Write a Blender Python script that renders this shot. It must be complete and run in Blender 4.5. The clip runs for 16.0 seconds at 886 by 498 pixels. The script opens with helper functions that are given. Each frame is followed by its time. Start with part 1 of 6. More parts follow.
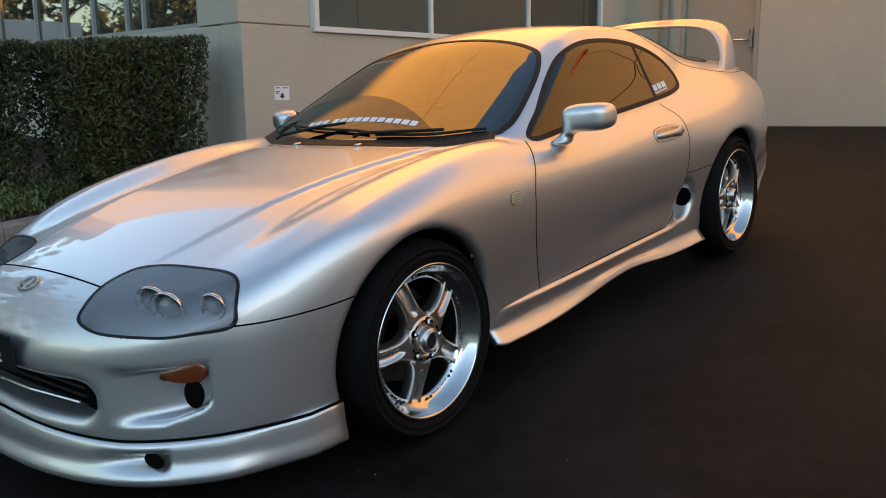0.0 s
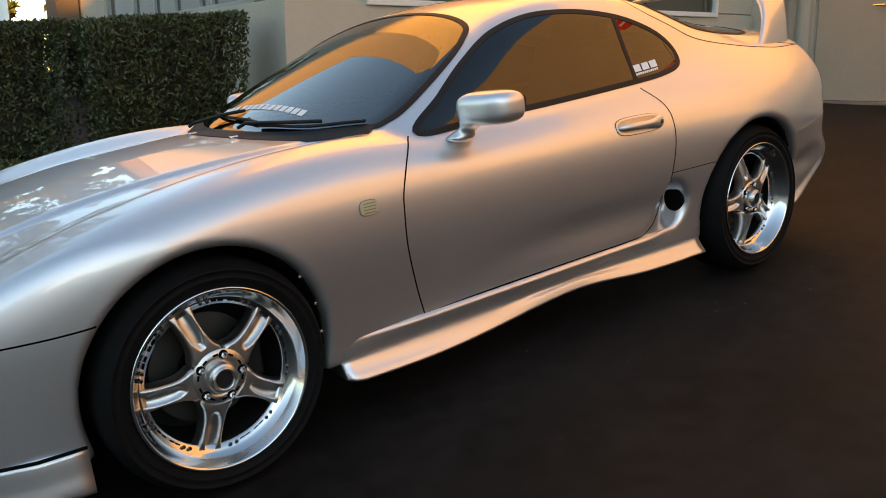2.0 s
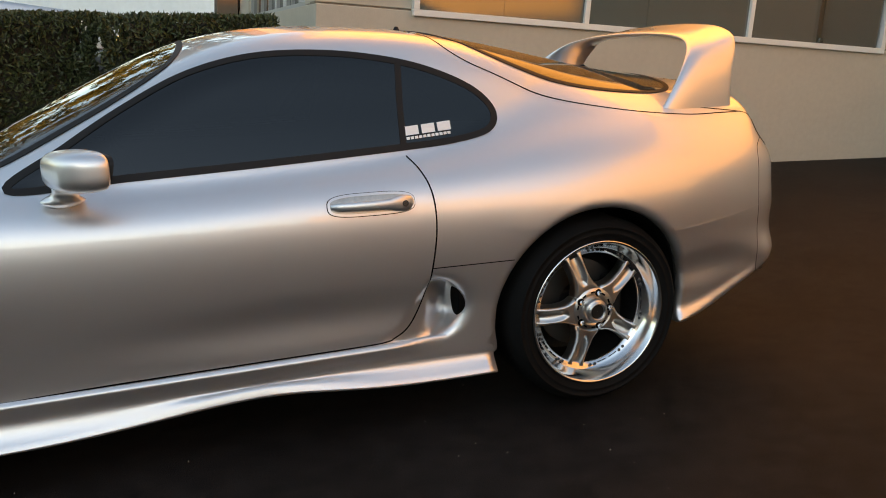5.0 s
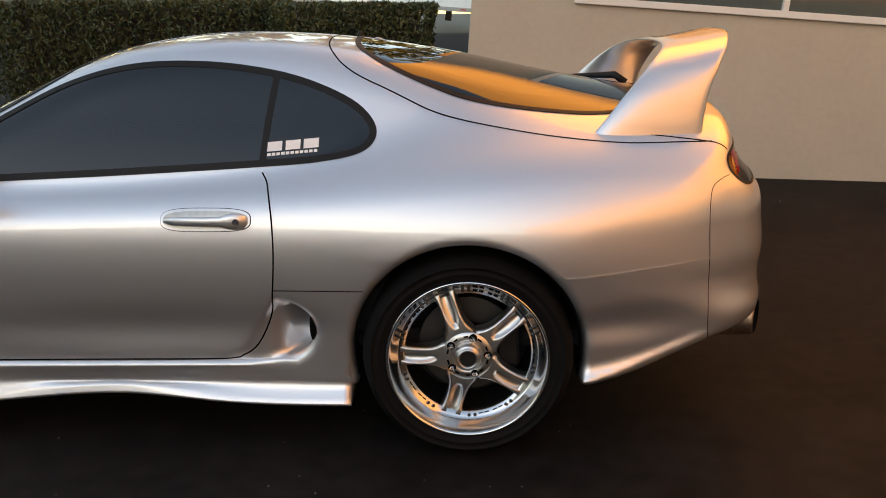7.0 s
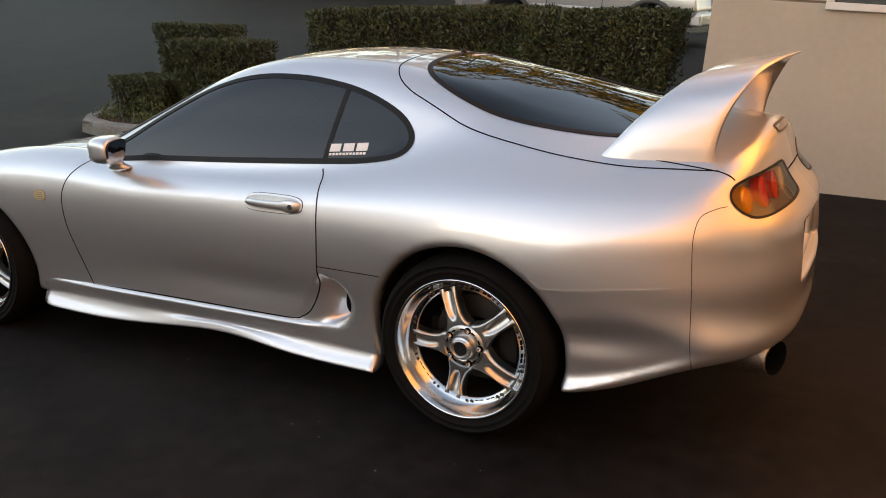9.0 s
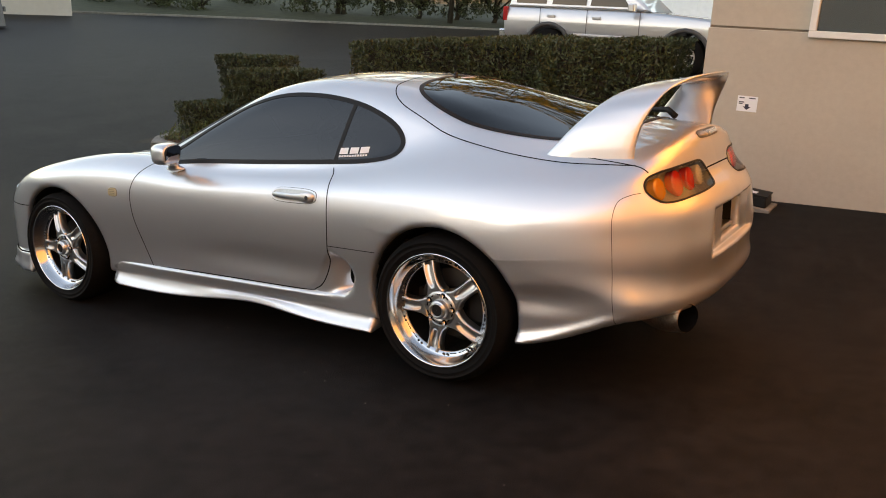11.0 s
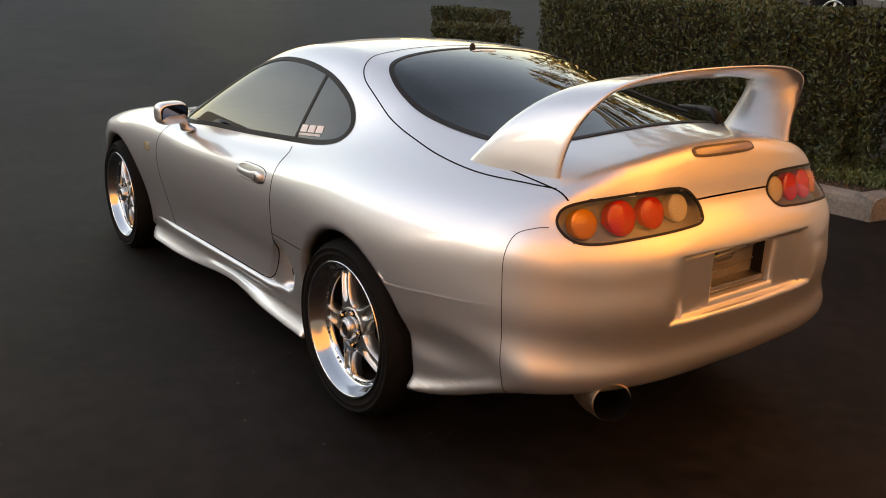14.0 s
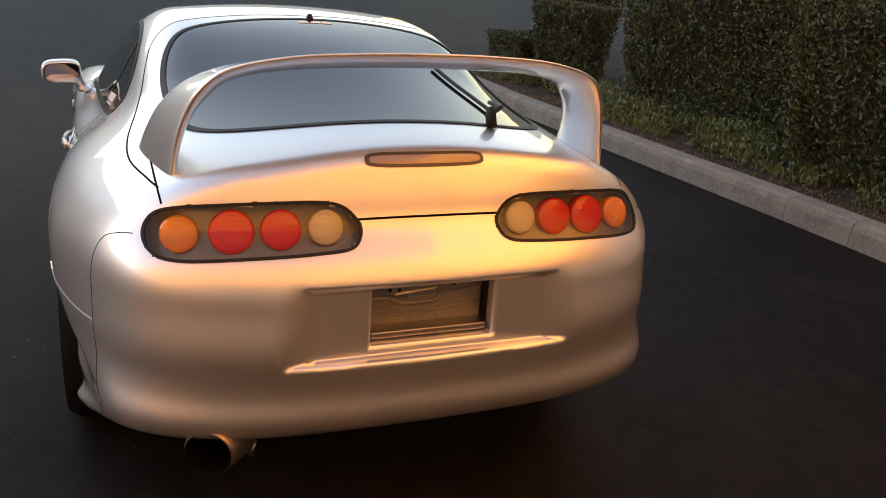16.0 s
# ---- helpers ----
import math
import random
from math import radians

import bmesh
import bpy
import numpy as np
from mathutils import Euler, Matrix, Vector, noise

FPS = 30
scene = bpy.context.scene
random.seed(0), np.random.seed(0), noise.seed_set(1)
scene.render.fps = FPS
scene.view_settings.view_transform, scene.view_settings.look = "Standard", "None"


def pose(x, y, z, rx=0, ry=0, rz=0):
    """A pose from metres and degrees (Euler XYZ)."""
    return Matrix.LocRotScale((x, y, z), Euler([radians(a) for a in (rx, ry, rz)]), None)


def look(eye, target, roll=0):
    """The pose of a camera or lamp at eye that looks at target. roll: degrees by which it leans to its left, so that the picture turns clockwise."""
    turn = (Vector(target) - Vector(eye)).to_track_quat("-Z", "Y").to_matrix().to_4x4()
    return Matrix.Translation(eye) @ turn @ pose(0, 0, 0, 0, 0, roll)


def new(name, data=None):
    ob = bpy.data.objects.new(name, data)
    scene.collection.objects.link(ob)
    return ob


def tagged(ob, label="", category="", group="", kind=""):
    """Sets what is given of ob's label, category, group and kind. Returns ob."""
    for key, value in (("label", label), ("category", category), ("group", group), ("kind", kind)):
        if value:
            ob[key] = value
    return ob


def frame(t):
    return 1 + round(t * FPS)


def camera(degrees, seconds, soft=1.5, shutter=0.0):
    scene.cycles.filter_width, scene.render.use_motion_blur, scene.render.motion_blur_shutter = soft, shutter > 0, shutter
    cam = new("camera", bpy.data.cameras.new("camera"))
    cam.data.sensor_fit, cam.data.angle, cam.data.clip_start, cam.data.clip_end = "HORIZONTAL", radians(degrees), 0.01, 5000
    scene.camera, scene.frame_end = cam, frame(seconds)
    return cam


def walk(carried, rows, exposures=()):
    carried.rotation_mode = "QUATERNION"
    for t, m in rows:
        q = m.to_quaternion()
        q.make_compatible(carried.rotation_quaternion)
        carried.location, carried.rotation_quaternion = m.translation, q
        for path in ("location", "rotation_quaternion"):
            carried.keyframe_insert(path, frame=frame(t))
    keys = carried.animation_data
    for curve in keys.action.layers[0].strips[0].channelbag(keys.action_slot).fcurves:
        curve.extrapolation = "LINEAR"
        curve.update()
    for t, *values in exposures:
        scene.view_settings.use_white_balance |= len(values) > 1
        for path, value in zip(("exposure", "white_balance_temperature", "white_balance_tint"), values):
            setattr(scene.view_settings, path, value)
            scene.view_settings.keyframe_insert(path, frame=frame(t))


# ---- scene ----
# camera and its walk; the car's own frame leans with the sloping drive, SLOPE turns it level
SLOPE = Vector((0.080, -0.020, 0.9966)).rotation_difference(Vector((0, 0, 1))).to_matrix().to_4x4()
cam = camera(55.9, 16.0, soft=1.0)
PATH = [
    (0, (-1.857, -2.554, 1.207), (-0.382, -1.285, 0.746), -4.5),
    (0.5, (-1.602, -2.713, 1.191), (-0.208, -1.358, 0.721), -4.2),
    (1, (-1.328, -2.777, 1.148), (-0.001, -1.362, 0.658), -4.7),
    (1.5, (-1.046, -2.805, 1.157), (0.217, -1.334, 0.666), -5.4),
    (2, (-0.778, -2.895, 1.148), (0.4, -1.356, 0.655), -5.2),
    (2.5, (-0.52, -2.967, 1.162), (0.612, -1.389, 0.684), -4.1),
    (3, (-0.192, -3.015, 1.177), (0.891, -1.398, 0.716), -3.4),
    (3.5, (0.133, -3.084, 1.189), (1.126, -1.406, 0.746), -3.2),
    (4, (0.491, -3.2, 1.206), (1.366, -1.454, 0.774), -2.9),
    (4.2, (0.617, -3.207, 1.199), (1.46, -1.448, 0.756), -2.8),
    (6.3, (2.01, -3.225, 1.281), (2.226, -1.302, 0.776), -0.0),
    (6.5, (2.177, -3.211, 1.291), (2.289, -1.282, 0.776), -0.7),
    (7, (2.559, -3.241, 1.307), (2.493, -1.31, 0.79), -0.6),
    (7.5, (2.833, -3.165, 1.296), (2.625, -1.249, 0.76), -0.3),
    (8, (3.148, -3.061, 1.308), (2.68, -1.188, 0.786), -0.9),
    (8.5, (3.476, -3.096, 1.356), (2.731, -1.316, 0.831), -1.1),
    (9, (3.715, -3.248, 1.4), (2.83, -1.534, 0.874), -0.5),
    (9.2, (3.841, -3.297, 1.432), (2.896, -1.615, 0.902), -0.5),
    (11.5, (4.366, -3.775, 1.383), (3.328, -2.125, 0.936), -0.9),
    (12, (4.413, -3.681, 1.369), (3.32, -2.07, 0.911), -1.1),
    (12.5, (4.536, -3.399, 1.394), (3.34, -1.875, 0.899), -1.2),
    (13, (4.625, -3.056, 1.404), (3.311, -1.644, 0.877), -1.0),
    (13.5, (4.765, -2.681, 1.422), (3.343, -1.384, 0.876), 0.2),
    (14, (4.959, -2.285, 1.449), (3.436, -1.118, 0.884), 1.5),
    (14.5, (5.022, -1.863, 1.445), (3.457, -0.775, 0.843), 1.9),
    (15, (5.145, -1.458, 1.466), (3.514, -0.485, 0.838), 1.5),
    (15.5, (5.297, -1.116, 1.491), (3.589, -0.284, 0.867), 2.8),
    (16, (5.303, -0.731, 1.477), (3.554, 0.005, 0.843), 3.9),
]

walk(cam, [(t, SLOPE @ look(eye, target, roll)) for t, eye, target, roll in PATH],
     exposures=((0.0, 2.40, 8100, 13), (1.5, 2.52, 8700, 14), (4.0, 2.6, 9900, 16), (7.0, 2.64, 10900, 23), (11.5, 2.9, 11700, 26), (14.0, 2.74, 12400, 29), (15.0, 2.72, 11600, 30), (16.0, 2.76, 10400, 28)))

# ---- world, sun ----
SUN_EL = 8.0                     # the low sun stands behind unseen blocks added across the lot


def make_world():
    w = bpy.data.worlds.new("evening_sky")
    scene.world = w
    w.use_nodes = True
    nt = w.node_tree
    nt.nodes.clear()
    sky = nt.nodes.new("ShaderNodeTexSky")
    sky.sky_type = "NISHITA"
    sky.sun_disc = False
    sky.sun_elevation = radians(SUN_EL)
    sky.sun_rotation = radians(90 - SUN_DIR_DEG)
    sky.air_density, sky.dust_density, sky.ozone_density = 1.0, 0.22, 2.2
    bg = nt.nodes.new("ShaderNodeBackground")
    bg.inputs["Strength"].default_value = 0.11
    out = nt.nodes.new("ShaderNodeOutputWorld")
    nt.links.new(sky.outputs[0], bg.inputs[0])
    nt.links.new(bg.outputs[0], out.inputs[0])


SUN_DIR_DEG = -118.0             # azimuth of the sun, degrees from +x towards +y
make_world()
sun = new("sun", bpy.data.lights.new("sun", "SUN"))
sun.data.energy, sun.data.angle, sun.data.color = 3.2, radians(0.6), (1.0, 0.46, 0.07)
sd = Vector((math.cos(radians(SUN_DIR_DEG)) * math.cos(radians(SUN_EL)), math.sin(radians(SUN_DIR_DEG)) * math.cos(radians(SUN_EL)), math.sin(radians(SUN_EL))))
sun.matrix_basis = look(sd * 50, (0, 0, 0))

# ---- materials ----
def mat(name, color, rough=0.5, metal=0.0, coat=0.0, noise_scale=0.0, vary=0.0, bump=0.0, bump_scale=40.0, spec=0.5, fine=0.0):
    """A principled surface; vary: share by which the colour wanders at noise_scale and five times finer; bump: metres of relief."""
    m = bpy.data.materials.new(name)
    m.use_nodes = True
    nt = m.node_tree
    b = nt.nodes["Principled BSDF"]
    b.inputs["Base Color"].default_value = (*color, 1)
    b.inputs["Roughness"].default_value = rough
    b.inputs["Metallic"].default_value = metal
    b.inputs["Coat Weight"].default_value = coat
    b.inputs["Coat Roughness"].default_value = 0.03
    b.inputs["Specular IOR Level"].default_value = spec
    tc = nt.nodes.new("ShaderNodeTexCoord")
    if vary:
        n1, n2 = nt.nodes.new("ShaderNodeTexNoise"), nt.nodes.new("ShaderNodeTexNoise")
        n1.inputs["Scale"].default_value, n2.inputs["Scale"].default_value = noise_scale, noise_scale * 9
        n1.inputs["Detail"].default_value = n2.inputs["Detail"].default_value = 6
        mx = nt.nodes.new("ShaderNodeMath")
        mx.operation = "ADD"
        nt.links.new(tc.outputs["Object"], n1.inputs["Vector"])
        nt.links.new(tc.outputs["Object"], n2.inputs["Vector"])
        nt.links.new(n1.outputs[0], mx.inputs[0])
        nt.links.new(n2.outputs[0], mx.inputs[1])
        ramp = nt.nodes.new("ShaderNodeMapRange")
        ramp.inputs[1].default_value, ramp.inputs[2].default_value = 0.7, 1.3
        ramp.inputs[3].default_value, ramp.inputs[4].default_value = 1 - vary, 1 + vary
        nt.links.new(mx.outputs[0], ramp.inputs[0])
        mul = nt.nodes.new("ShaderNodeVectorMath")
        mul.operation = "SCALE"
        mul.inputs[0].default_value = color
        nt.links.new(ramp.outputs[0], mul.inputs["Scale"])
        nt.links.new(mul.outputs[0], b.inputs["Base Color"])
    if bump:
        nb = nt.nodes.new("ShaderNodeTexNoise")
        nb.inputs["Scale"].default_value, nb.inputs["Detail"].default_value = bump_scale, 8
        nt.links.new(tc.outputs["Object"], nb.inputs["Vector"])
        bp = nt.nodes.new("ShaderNodeBump")
        bp.inputs["Distance"].default_value, bp.inputs["Strength"].default_value = bump, 1.0
        nt.links.new(nb.outputs[0], bp.inputs["Height"])
        nt.links.new(bp.outputs[0], b.inputs["Normal"])
    return m


def tinted_glass(name, tint, gloss=1.0, ior=1.7, haze=0.0):
    """A thin dark pane: seen through, and mirroring by Fresnel; haze: the share of its skin that age has clouded."""
    m = bpy.data.materials.new(name)
    m.use_nodes = True
    nt = m.node_tree
    nt.nodes.clear()
    out = nt.nodes.new("ShaderNodeOutputMaterial")
    tr, gl, mix, fr = (nt.nodes.new(k) for k in ("ShaderNodeBsdfTransparent", "ShaderNodeBsdfGlossy", "ShaderNodeMixShader", "ShaderNodeFresnel"))
    tr.inputs[0].default_value = (*tint, 1)
    gl.inputs["Roughness"].default_value = 0.0
    gl.inputs[0].default_value = (gloss, gloss, gloss, 1)
    fr.inputs["IOR"].default_value = ior
    nt.links.new(fr.outputs[0], mix.inputs[0])
    body = tr
    if haze:
        df, body = nt.nodes.new("ShaderNodeBsdfDiffuse"), nt.nodes.new("ShaderNodeMixShader")
        df.inputs[0].default_value = (0.62, 0.64, 0.66, 1)
        body.inputs[0].default_value = haze
        nt.links.new(tr.outputs[0], body.inputs[1])
        nt.links.new(df.outputs[0], body.inputs[2])
    nt.links.new(body.outputs[0], mix.inputs[1])
    nt.links.new(gl.outputs[0], mix.inputs[2])
    nt.links.new(mix.outputs[0], out.inputs[0])
    return m


PAINT = mat("silver_metallic_paint", (0.74, 0.74, 0.75), 0.42, 0.92, 1.0)
PAINT.node_tree.nodes["Principled BSDF"].inputs["Coat Roughness"].default_value = 0.012
PAINT.node_tree.nodes["Principled BSDF"].inputs["Coat IOR"].default_value = 1.7
# near-black: the shade inside gaps, slots and openings is put into this colour
GAP = mat("gap_shade_black", (0.004, 0.004, 0.004), 0.9, spec=0.05)
TRIM = mat("black_trim", (0.010, 0.010, 0.010), 0.55, spec=0.25)
TYRE = mat("tyre_rubber", (0.006, 0.006, 0.006), 0.72, vary=0.25, noise_scale=8, bump=0.0006, bump_scale=200, spec=0.1)
CHROME = mat("polished_rim", (0.64, 0.64, 0.64), 0.14, 1.0)
RIM = mat("satin_silver_spoke", (0.60, 0.59, 0.58), 0.32, 1.0)
STEEL = mat("dull_steel", (0.45, 0.43, 0.40), 0.35, 1.0, vary=0.15, noise_scale=12)
CABIN = mat("dark_cabin_cloth", (0.012, 0.012, 0.013), 0.85, vary=0.2, noise_scale=30)
GLASS = tinted_glass("dark_tinted_glass", (0.030, 0.034, 0.038), 1.0, 1.6)
WGLASS = tinted_glass("windscreen_glass", (0.16, 0.19, 0.20), 1.0, 1.9)
WHITE = mat("white_vinyl", (0.85, 0.85, 0.85), 0.5)
ASPHALT = mat("fresh_sealed_asphalt", (0.0118, 0.0103, 0.0097), 0.62, vary=0.55, noise_scale=1.3, bump=0.003, bump_scale=300, spec=0.10)
STUCCO = mat("painted_concrete_wall", (0.49, 0.435, 0.355), 0.85, vary=0.05, noise_scale=2.2, bump=0.0012, bump_scale=90)
CONCRETE = mat("grey_concrete", (0.22, 0.205, 0.18), 0.9, vary=0.3, noise_scale=5, bump=0.003, bump_scale=60)
WFRAME = mat("white_window_frame", (0.75, 0.74, 0.70), 0.4)
DOORM = mat("painted_steel_door", (0.36, 0.31, 0.25), 0.5, vary=0.04, noise_scale=3)
SOIL = mat("dark_soil", (0.035, 0.026, 0.018), 0.95, vary=0.5, noise_scale=6, bump=0.02, bump_scale=25)
LEAF = mat("hedge_leaf", (0.046, 0.062, 0.021), 0.48, vary=0.6, noise_scale=7)
IVY = mat("ivy_leaf", (0.10, 0.135, 0.045), 0.45, vary=0.5, noise_scale=5)
TWIG = mat("hedge_twig", (0.03, 0.024, 0.016), 0.9)


# ---- helpers for meshes ----
def part(name, bm, material, parent=None, label="", smooth=False):
    me = bpy.data.meshes.new(name)
    bm.to_mesh(me)
    bm.free()
    if material:
        me.materials.append(material)
    if smooth:
        me.polygons.foreach_set("use_smooth", [True] * len(me.polygons))
    ob = new(name, me)
    ob.parent = parent
    if label:
        ob["label"] = label
    return ob


def raw(name, verts, faces, material, parent=None, label="", smooth=True, normals=None):
    me = bpy.data.meshes.new(name)
    me.from_pydata([tuple(v) for v in verts], [], [tuple(f) for f in faces])
    me.materials.append(material)
    me.update()
    if smooth:
        me.polygons.foreach_set("use_smooth", [True] * len(me.polygons))
    if normals is not None:
        me.normals_split_custom_set_from_vertices([tuple(n) for n in normals])
    ob = new(name, me)
    ob.parent = parent
    if label:
        ob["label"] = label
    return ob


def empty(name, m, label="", category="", group="", kind=""):
    ob = new(name)
    ob.matrix_basis = m
    return tagged(ob, label, category, group, kind)


def box(x0, x1, y0, y1, z0, z1, bevel=0.0, bm=None):
    b = bmesh.new()
    bmesh.ops.create_cube(b, size=1)
    for v in b.verts:
        v.co = Vector(((x0 + x1) / 2 + v.co.x * (x1 - x0), (y0 + y1) / 2 + v.co.y * (y1 - y0), (z0 + z1) / 2 + v.co.z * (z1 - z0)))
    if bevel:
        bmesh.ops.bevel(b, geom=b.edges[:], offset=bevel, segments=2, affect="EDGES", profile=0.5)
    if bm is None:
        return b
    me = bpy.data.meshes.new("tmp")
    b.to_mesh(me)
    b.free()
    bm.from_mesh(me)
    bpy.data.meshes.remove(me)
    return bm


def lathe(profile, n=64, axis="y"):
    """Turns (radius, along) pairs round the axis."""
    bm = bmesh.new()
    rings = []
    for r, a in profile:
        ring = []
        for i in range(n):
            t = 2 * math.pi * i / n
            c, s = r * math.cos(t), r * math.sin(t)
            ring.append(bm.verts.new({"y": (c, a, s), "x": (a, c, s), "z": (c, s, a)}[axis]))
        rings.append(ring)
    for a, b in zip(rings, rings[1:]):
        for i in range(n):
            bm.faces.new((a[i], a[(i + 1) % n], b[(i + 1) % n], b[i]))
    bmesh.ops.recalc_face_normals(bm, faces=bm.faces)
    return bm


def tube(points, radius, n=8, closed=False):
    """A round bar along points; radius: one number or one for each point."""
    bm = bmesh.new()
    P = [Vector(p) for p in points]
    rings = []
    for i, p in enumerate(P):
        a = P[i - 1] if i or closed else P[i]
        b = P[(i + 1) % len(P)] if i + 1 < len(P) or closed else P[i]
        d = (b - a).normalized()
        u = d.cross(Vector((0, 0, 1)) if abs(d.z) < 0.9 else Vector((1, 0, 0))).normalized()
        w = d.cross(u)
        r = radius[i] if isinstance(radius, (list, tuple)) else radius
        rings.append([bm.verts.new(p + r * (math.cos(k * 2 * math.pi / n) * u + math.sin(k * 2 * math.pi / n) * w)) for k in range(n)])
    for a, b in zip(rings, rings[1:] + ([rings[0]] if closed else [])):
        for k in range(n):
            bm.faces.new((a[k], a[(k + 1) % n], b[(k + 1) % n], b[k]))
    if not closed:
        bm.faces.new(rings[0][::-1])
        bm.faces.new(rings[-1])
    bmesh.ops.recalc_face_normals(bm, faces=bm.faces)
    return bm


def softplus(s, w):
    return w * math.log1p(math.exp(max(-40, min(40, s / w)))) if s / w < 30 else s


def smooth01(t):
    t = max(0.0, min(1.0, t))
    return t * t * (3 - 2 * t)


def ground_z(x, y):
    """The lot: a drive that climbs towards the building, flattening to the open lot."""
    z = -0.30 + 0.0803 * softplus(x + 3.74, 1.0) - 0.0201 * max(-12.0, min(3.3, y)) - 0.003
    if x > 9:
        z -= 0.0803 * (x - 9)
    k = 0.20 if x < 3 else max(0.05, 0.20 - 0.026 * (x - 3))
    z += smooth01((y - 1.2) / 2.1) * k
    z += (0.072 * max(0.0, min(y, 14) - 3.6) - 0.04 * max(0.0, min(y, 30) - 14)) * smooth01((x + 14) / 10)
    return z

# ---- ground, kerb, planting bed ----
def axis_steps(lo, hi, fine_lo, fine_hi, fine, coarse):
    xs, x = [], lo
    while x < hi:
        xs.append(x)
        x += fine if fine_lo <= x < fine_hi else coarse
    return xs + [hi]


def make_ground():
    xs = axis_steps(-160, 120, -12, 14, 0.5, 8)
    ys = axis_steps(-120, 160, -8, 20, 0.5, 8)
    verts = [(x, y, ground_z(x, y)) for y in ys for x in xs]
    n = len(xs)
    faces = [(j * n + i, j * n + i + 1, (j + 1) * n + i + 1, (j + 1) * n + i) for j in range(len(ys) - 1) for i in range(n - 1)]
    return tagged(raw("ground", verts, faces, ASPHALT), "dark freshly sealed asphalt lot with fine grit", "asphalt", kind="structure")


make_ground()

BLD = pose(2.445, 3.293, 0, 0, 0, -2.65)       # the building's near corner; local x along its front, local y into it


def to_world(m, pts):
    return [m @ Vector(p) for p in pts]


def wall_piece(name, x0, x1, y0, y1, z0, z1, material, label="", bevel=0.006, parent=None, kind="structure", category="wall"):
    ob = part(name, box(x0, x1, y0, y1, z0, z1, bevel), material, parent)
    if parent is None:
        ob.matrix_basis = BLD
        tagged(ob, label, category, kind=kind)
    return ob


def make_window(name, axis, a0, a1, z0, z1, mullions, depth, label, WFRAME=WFRAME):
    """A strip window in the front (axis x) or the side (axis y) wall: frame, mullions and panes."""
    root = empty(name, BLD, label, "window", kind="structure")
    def bar(nm, u0, u1, w0, w1, d0, d1, material, bev=0.004):
        b = box(u0, u1, d0, d1, w0, w1, bev) if axis == "x" else box(d0, d1, u0, u1, w0, w1, bev)
        return part(nm, b, material, root)
    f = 0.05
    bar("frame_bottom", a0, a1, z0, z0 + f, depth - 0.03, depth + 0.05, WFRAME)
    bar("frame_top", a0, a1, z1 - f, z1, depth - 0.03, depth + 0.05, WFRAME)
    bar("frame_side", a0, a0 + f, z0 + f, z1 - f, depth - 0.03, depth + 0.05, WFRAME)
    bar("frame_side", a1 - f, a1, z0 + f, z1 - f, depth - 0.03, depth + 0.05, WFRAME)
    edges = [a0 + f] + list(mullions) + [a1 - f]
    for m in mullions:
        bar("mullion", m - 0.022, m + 0.022, z0 + f, z1 - f, depth - 0.025, depth + 0.045, WFRAME)
    for i in range(len(edges) - 1):
        bar("pane", edges[i] + (0.022 if i else 0), edges[i + 1] - 0.022, z0 + f, z1 - f, depth + 0.008, depth + 0.02, ROOMGLASS, 0)
    return root


ROOMGLASS = mat("reflective_tinted_window", (0.03, 0.04, 0.035), 0.02, 0.0, spec=0.5)
ROOMGLASS.node_tree.nodes["Principled BSDF"].inputs["IOR"].default_value = 2.5

TOP = 8.5
FRONT_X = 6.25
# darkened wall colour: the shade in joints and reveal groove is painted in
JOINT = mat("groove_shade_paint", (0.22, 0.18, 0.14), 0.9)
# front wall: below the reveal, left and right of the window, and the tall panels over it
wall_piece("wall_front", 0, FRONT_X, 0.0, 0.30, -0.4, 1.69, STUCCO, "beige painted concrete wall with a reveal groove under the window")
wall_piece("wall_front_left", 0.0, 0.76, 0.03, 0.30, 1.705, 3.05, STUCCO, "beige painted concrete wall beside the window")
wall_piece("wall_front_right", 5.50, FRONT_X, 0.03, 0.30, 1.705, 3.05, STUCCO, "beige painted concrete wall beside the window")
for k, (x0, x1, z0, z1) in enumerate(((0.0, 3.1, 3.05, 5.7), (3.118, FRONT_X, 3.05, 5.7), (0.0, 3.1, 5.718, TOP), (3.118, FRONT_X, 5.718, TOP))):
    wall_piece("wall_front_panel_%d" % (k + 1), x0, x1, 0.03, 0.28, z0, z1, STUCCO, "beige painted concrete wall panel over the window")
wall_piece("wall_front_backing", 0.05, FRONT_X, 0.282, 0.30, 1.69, TOP, JOINT, "joint backing behind the wall panels, darkened for shade", 0)
wall_piece("reveal_groove", 0.0, FRONT_X, 0.045, 0.27, 1.688, 1.707, JOINT, "narrow reveal groove in the wall", 0, category="trim")
make_window("window_front", "x", 0.76, 5.50, 1.655, 3.05, (2.28, 3.93), -0.005, "white-framed strip window with dark reflective panes")
# side wall that runs away from the corner, and the dark column at its end
SIDE_Y, SIDE_TOP, STRIP = 7.2, 4.5, 2.40
wall_piece("wall_side", 0, 0.3, 0.30, SIDE_Y, -0.4, 1.69, STUCCO, "beige painted concrete side wall")
wall_piece("wall_side_top", 0.03, 0.3, 0.30, SIDE_Y, STRIP, SIDE_TOP, STUCCO, "beige painted concrete wall over the side window")
wall_piece("wall_side_upper", 0.03, 0.3, 0.30, 2.0, SIDE_TOP, TOP, STUCCO, "beige painted concrete side of the taller front block")
wall_piece("wall_side_pier", 0.03, 0.3, 0.30, 0.70, 1.705, STRIP, STUCCO, "beige painted concrete pier at the corner")
